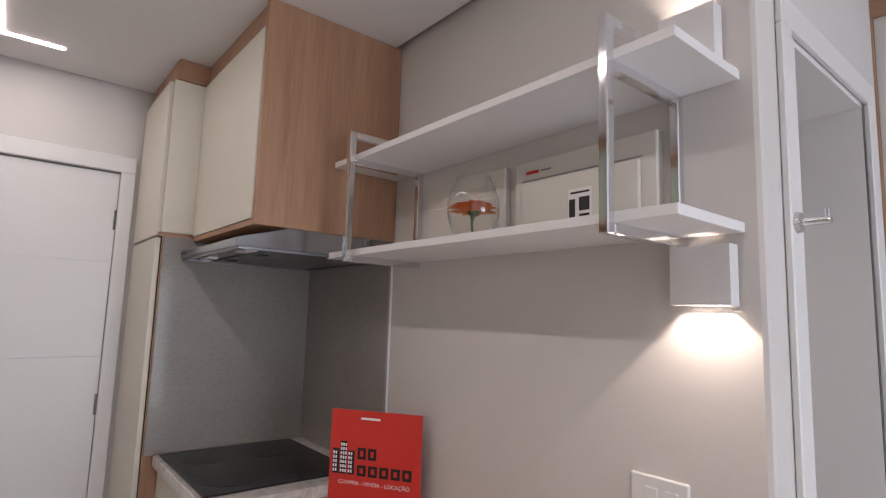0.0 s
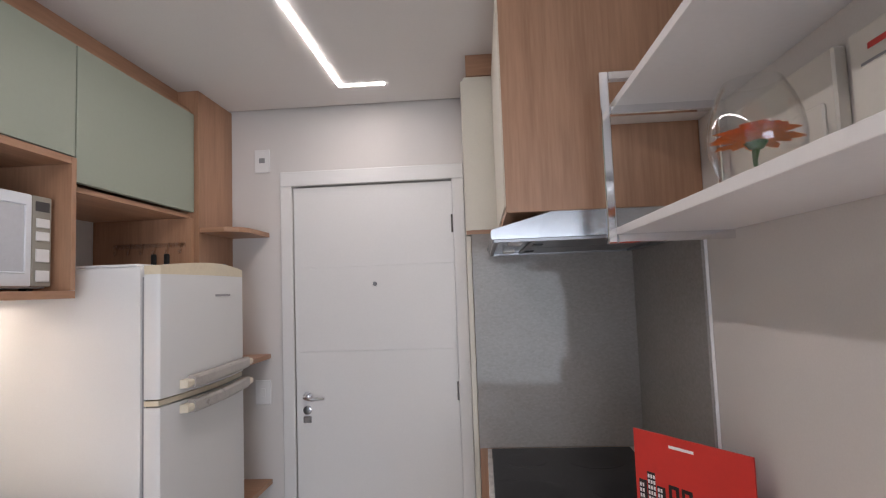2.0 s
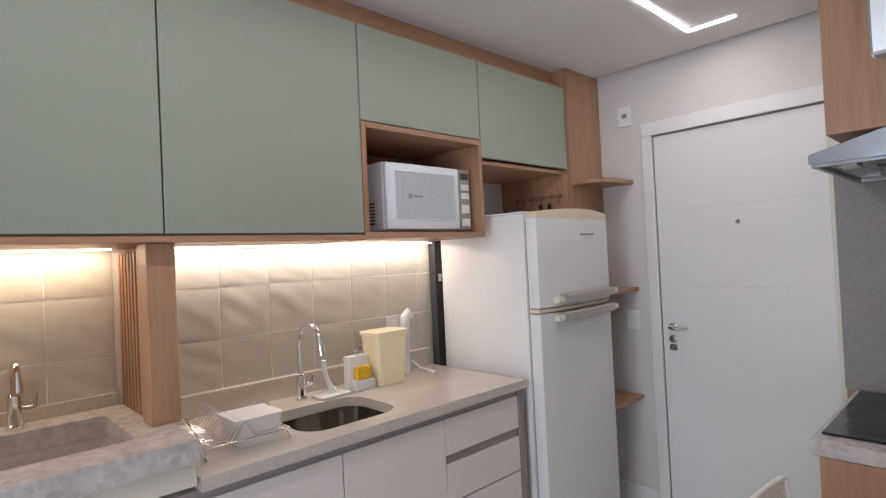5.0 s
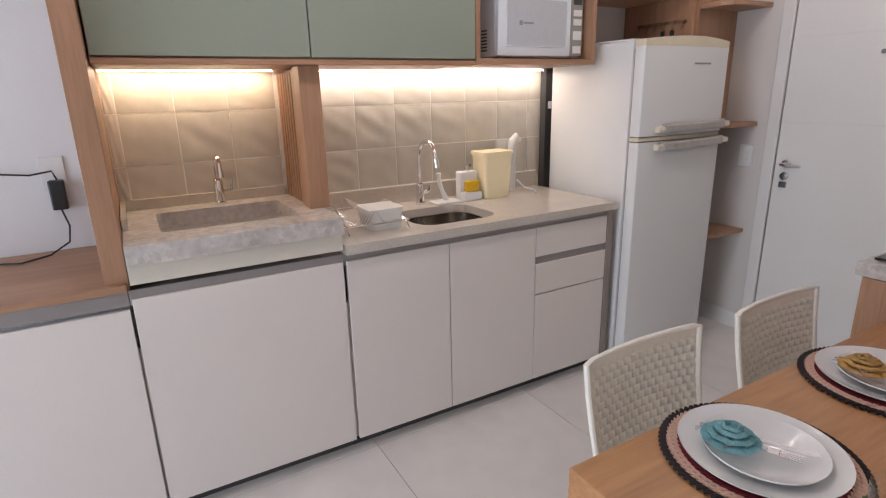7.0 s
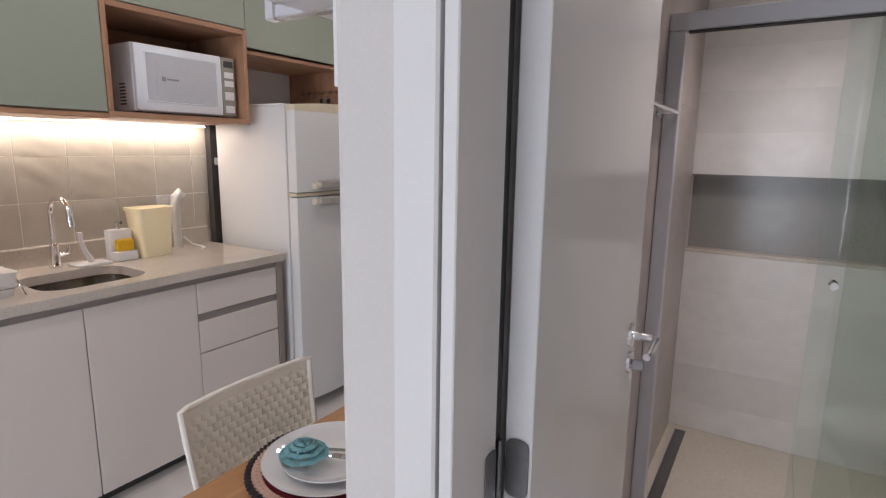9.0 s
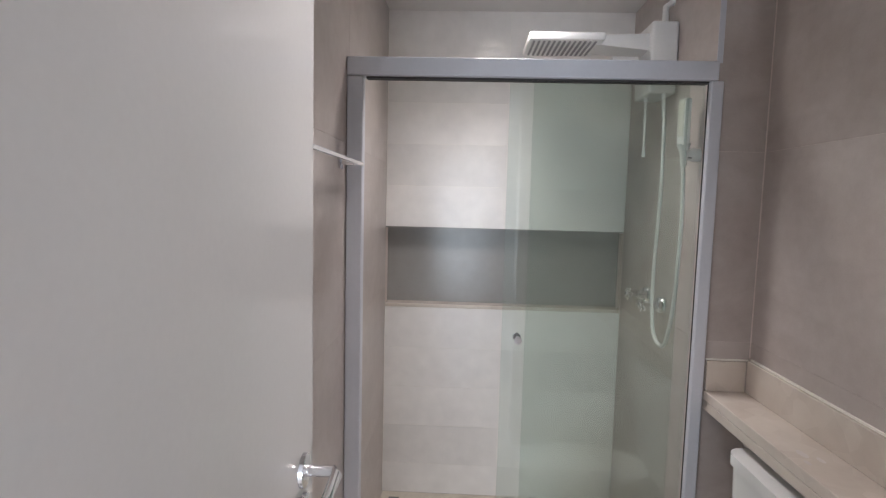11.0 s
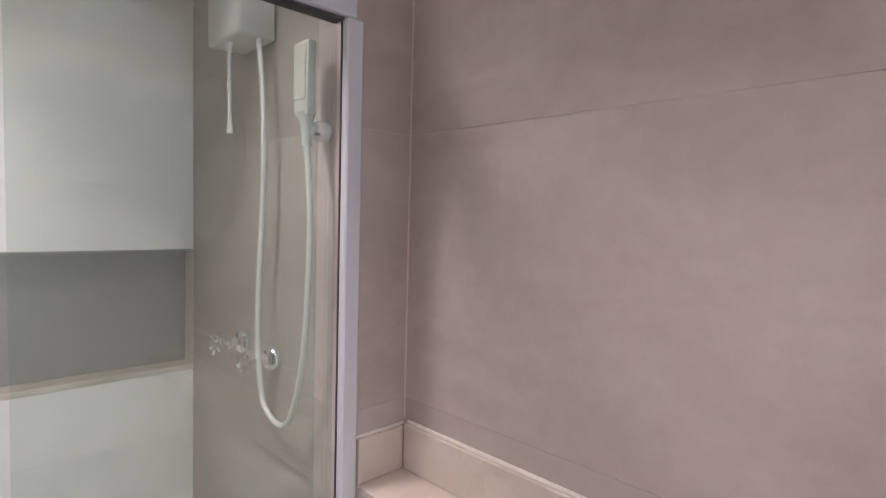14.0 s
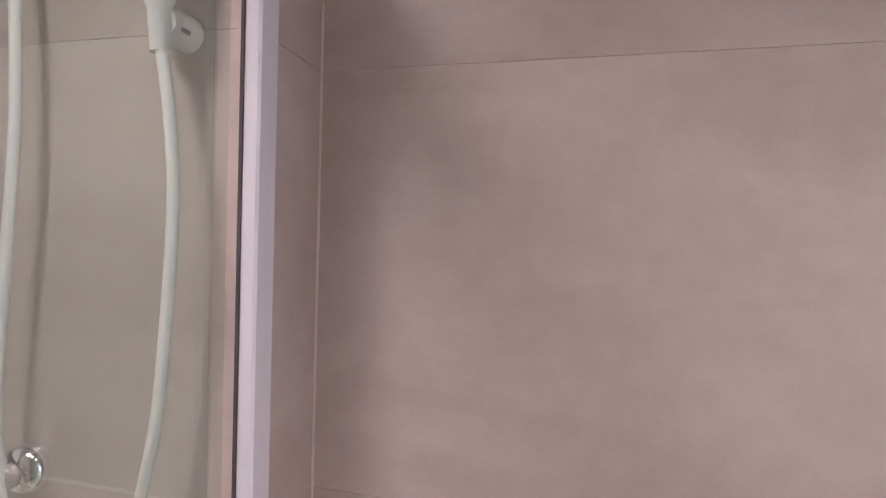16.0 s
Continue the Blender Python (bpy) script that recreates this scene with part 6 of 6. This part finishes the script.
def hand_made_tile(su, sv, depth, mat, seed):
    """A tile facing +x with a softly rolling glazed face and low edges."""
    rr = random.Random(seed)
    waves = [(rr.uniform(1.0, 3.2), rr.uniform(2.0, 5.0), rr.uniform(0, 6.3), rr.uniform(0.5, 1.0)) for _ in range(5)]
    bm = bmesh.new()
    nu, nv = 12, 12
    rows = []
    for j in range(nv + 1):
        v = j / nv
        row = []
        for i in range(nu + 1):
            u = i / nu
            edge = min(1.0, 9 * min(u, 1 - u)) * min(1.0, 9 * min(v, 1 - v))
            h = sum(w * math.sin(3.1 * a * u + 3.1 * b * v + c) for a, b, c, w in waves) / len(waves)
            row.append(bm.verts.new((depth + edge * (0.0016 + 0.0042 * h), (u - 0.5) * su, (v - 0.5) * sv)))
        rows.append(row)
    for p, q in zip(rows, rows[1:]):
        for i in range(nu):
            bm.faces.new((p[i], p[i + 1], q[i + 1], q[i]))
    rim = rows[0] + [row[-1] for row in rows[1:]] + rows[-1][-2::-1] + [row[0] for row in rows[-2:0:-1]]
    back = [bm.verts.new((0, v.co.y, v.co.z)) for v in rim]
    for k in range(len(rim)):
        bm.faces.new((rim[k], back[k], back[(k + 1) % len(rim)], rim[(k + 1) % len(rim)]))
    return finish("tile", bm, mat, True)


def lay(wall, axis, at, depth, us, vs, mat, gap, skip=lambda a, b, c, d: False):
    """Tiles between the lines us and vs on one plane, all children of the wall; alike sizes share a mesh."""
    made = {}
    for u0, u1 in zip(us, us[1:]):
        for v0, v1 in zip(vs, vs[1:]):
            if skip(u0, u1, v0, v1):
                continue
            key = (round(u1 - u0, 4), round(v1 - v0, 4))
            if key not in made:
                if mat == "tile":
                    made[key] = [hand_made_tile(u1 - u0 - gap, v1 - v0 - gap, depth, mat, 11 * len(made) + k) for k in range(5)]
                else:
                    made[key] = [tile_mesh("tile", u1 - u0 - gap, v1 - v0 - gap, axis, depth, mat)]
            pick = made[key]
            ob = new("tile", pick[(round(u0 * 100) * 3 + round(v0 * 100)) % len(pick)])
            cu, cv = (u0 + u1) / 2, (v0 + v1) / 2
            ob.location = {"x": (at, cu, cv), "y": (cu, at, cv), "z": (cu, cv, at)}[axis]
            ob.location = Vector(ob.location) - origin(wall)
            ob.parent = wall


O = bpy.data.objects
lay(O["trim_splash_bed"], "x", 0.003, 0.002, [1.19, 1.275, 1.48, 1.685, 1.89, 2.095, 2.30, 2.505, 2.598], [0.965, 1.18, 1.383, 1.541], "tile", 0.0045)
lay(O["trim_splash_bed"], "x", 0.003, 0.002, [0.468, 0.51, 0.715, 0.92, 1.117], [0.965, 1.18, 1.383, 1.541], "tile", 0.0045)
rows = [0.0, 0.153, 0.350, 0.547, 0.744, 0.944]
lay(O["wall_shower_face"], "y", BY + 0.0015, -0.0015, [BL, 2.965, BS], rows, "tile_white", 0.0018)
lay(O["wall_shower_face"], "y", BY + 0.0015, -0.0015, [BL, 2.965, BS], [1.337, 1.532, 1.729, 1.922, 2.119, 2.34], "tile_white", 0.0018)
lay(O["wall_bath_left"], "x", BL - 0.0015, 0.0015, [1.312, 2.79, 3.63], [0.0, 0.435, 1.04, 1.637, 2.34], "concrete", 0.0009)
lay(O["wall_bath_right"], "x", BR + 0.0015, -0.0015, [1.312, SY + 0.004], [0.0, 0.435, 1.04, 1.637, 2.34], "concrete", 0.0009)
lay(O["wall_bath_right"], "x", BS + 0.0015, -0.0015, [SY + 0.001, 3.639], [0.0, 0.435, 1.04, 1.637, 2.34], "concrete", 0.0009)
lay(O["wall_bath_right"], "y", SY + 0.0015, -0.0015, [BS + 0.001, BR - 0.001], [0.0, 0.435, 1.04, 1.637, 2.34], "concrete", 0.0009)
lay(O["floor"], "z", -0.004, 0.004, [-0.002, 0.62, 1.42, 2.22, 3.02, 3.858], [-2.95, -2.1, -1.3, -0.5, 0.30, 1.25], "floor", 0.003)
lay(O["floor"], "z", -0.004, 0.004, [-0.002, 0.62, 1.42, 2.299], [1.25, 2.05, 2.85, 3.6], "floor", 0.003)
lay(O["floor"], "z", -0.004, 0.004, [2.392, 3.02, 3.69], [1.25, 2.05, 2.745], "floor", 0.003)
lay(O["floor"], "z", -0.004, 0.004, [2.392, 2.965, 3.529], [2.80, 3.64], "shower_floor", 0.003)

struct("trim_corner_grout", B(BR - 0.003, BR - 0.0002, SY - 0.003, SY - 0.0002, 0.991, BC), "concrete_grout", "pale grout in the tiled corner", "trim")
struct("trim_tile_edge", B(BS - 0.001, BS + 0.016, SY - 0.003, SY - 0.0002, 1.902, BC), "alu", "thin white metal edge along the tiled corner", "trim")
cb = thing("cable_cover", (3.5, 3.02, 2.2), "small white cable cover with a black wire end", "cable cover")
part("cover", B(3.505, 3.529, 2.99, 3.05, 2.2, 2.30, bev=0.004), "plastic", cb)
part("wire", tube(bmesh.new(), [(3.515, 3.05, 2.27), (3.49, 3.09, 2.26), (3.47, 3.13, 2.28)], 0.005, 8), "black", cb, smooth=True)
part("supply_pipe", tube(bmesh.new(), [(3.50, 3.16, 2.13), (3.50, 3.16, 2.20), (3.529, 3.16, 2.22)], 0.012, 10), "plastic", cb, smooth=True)
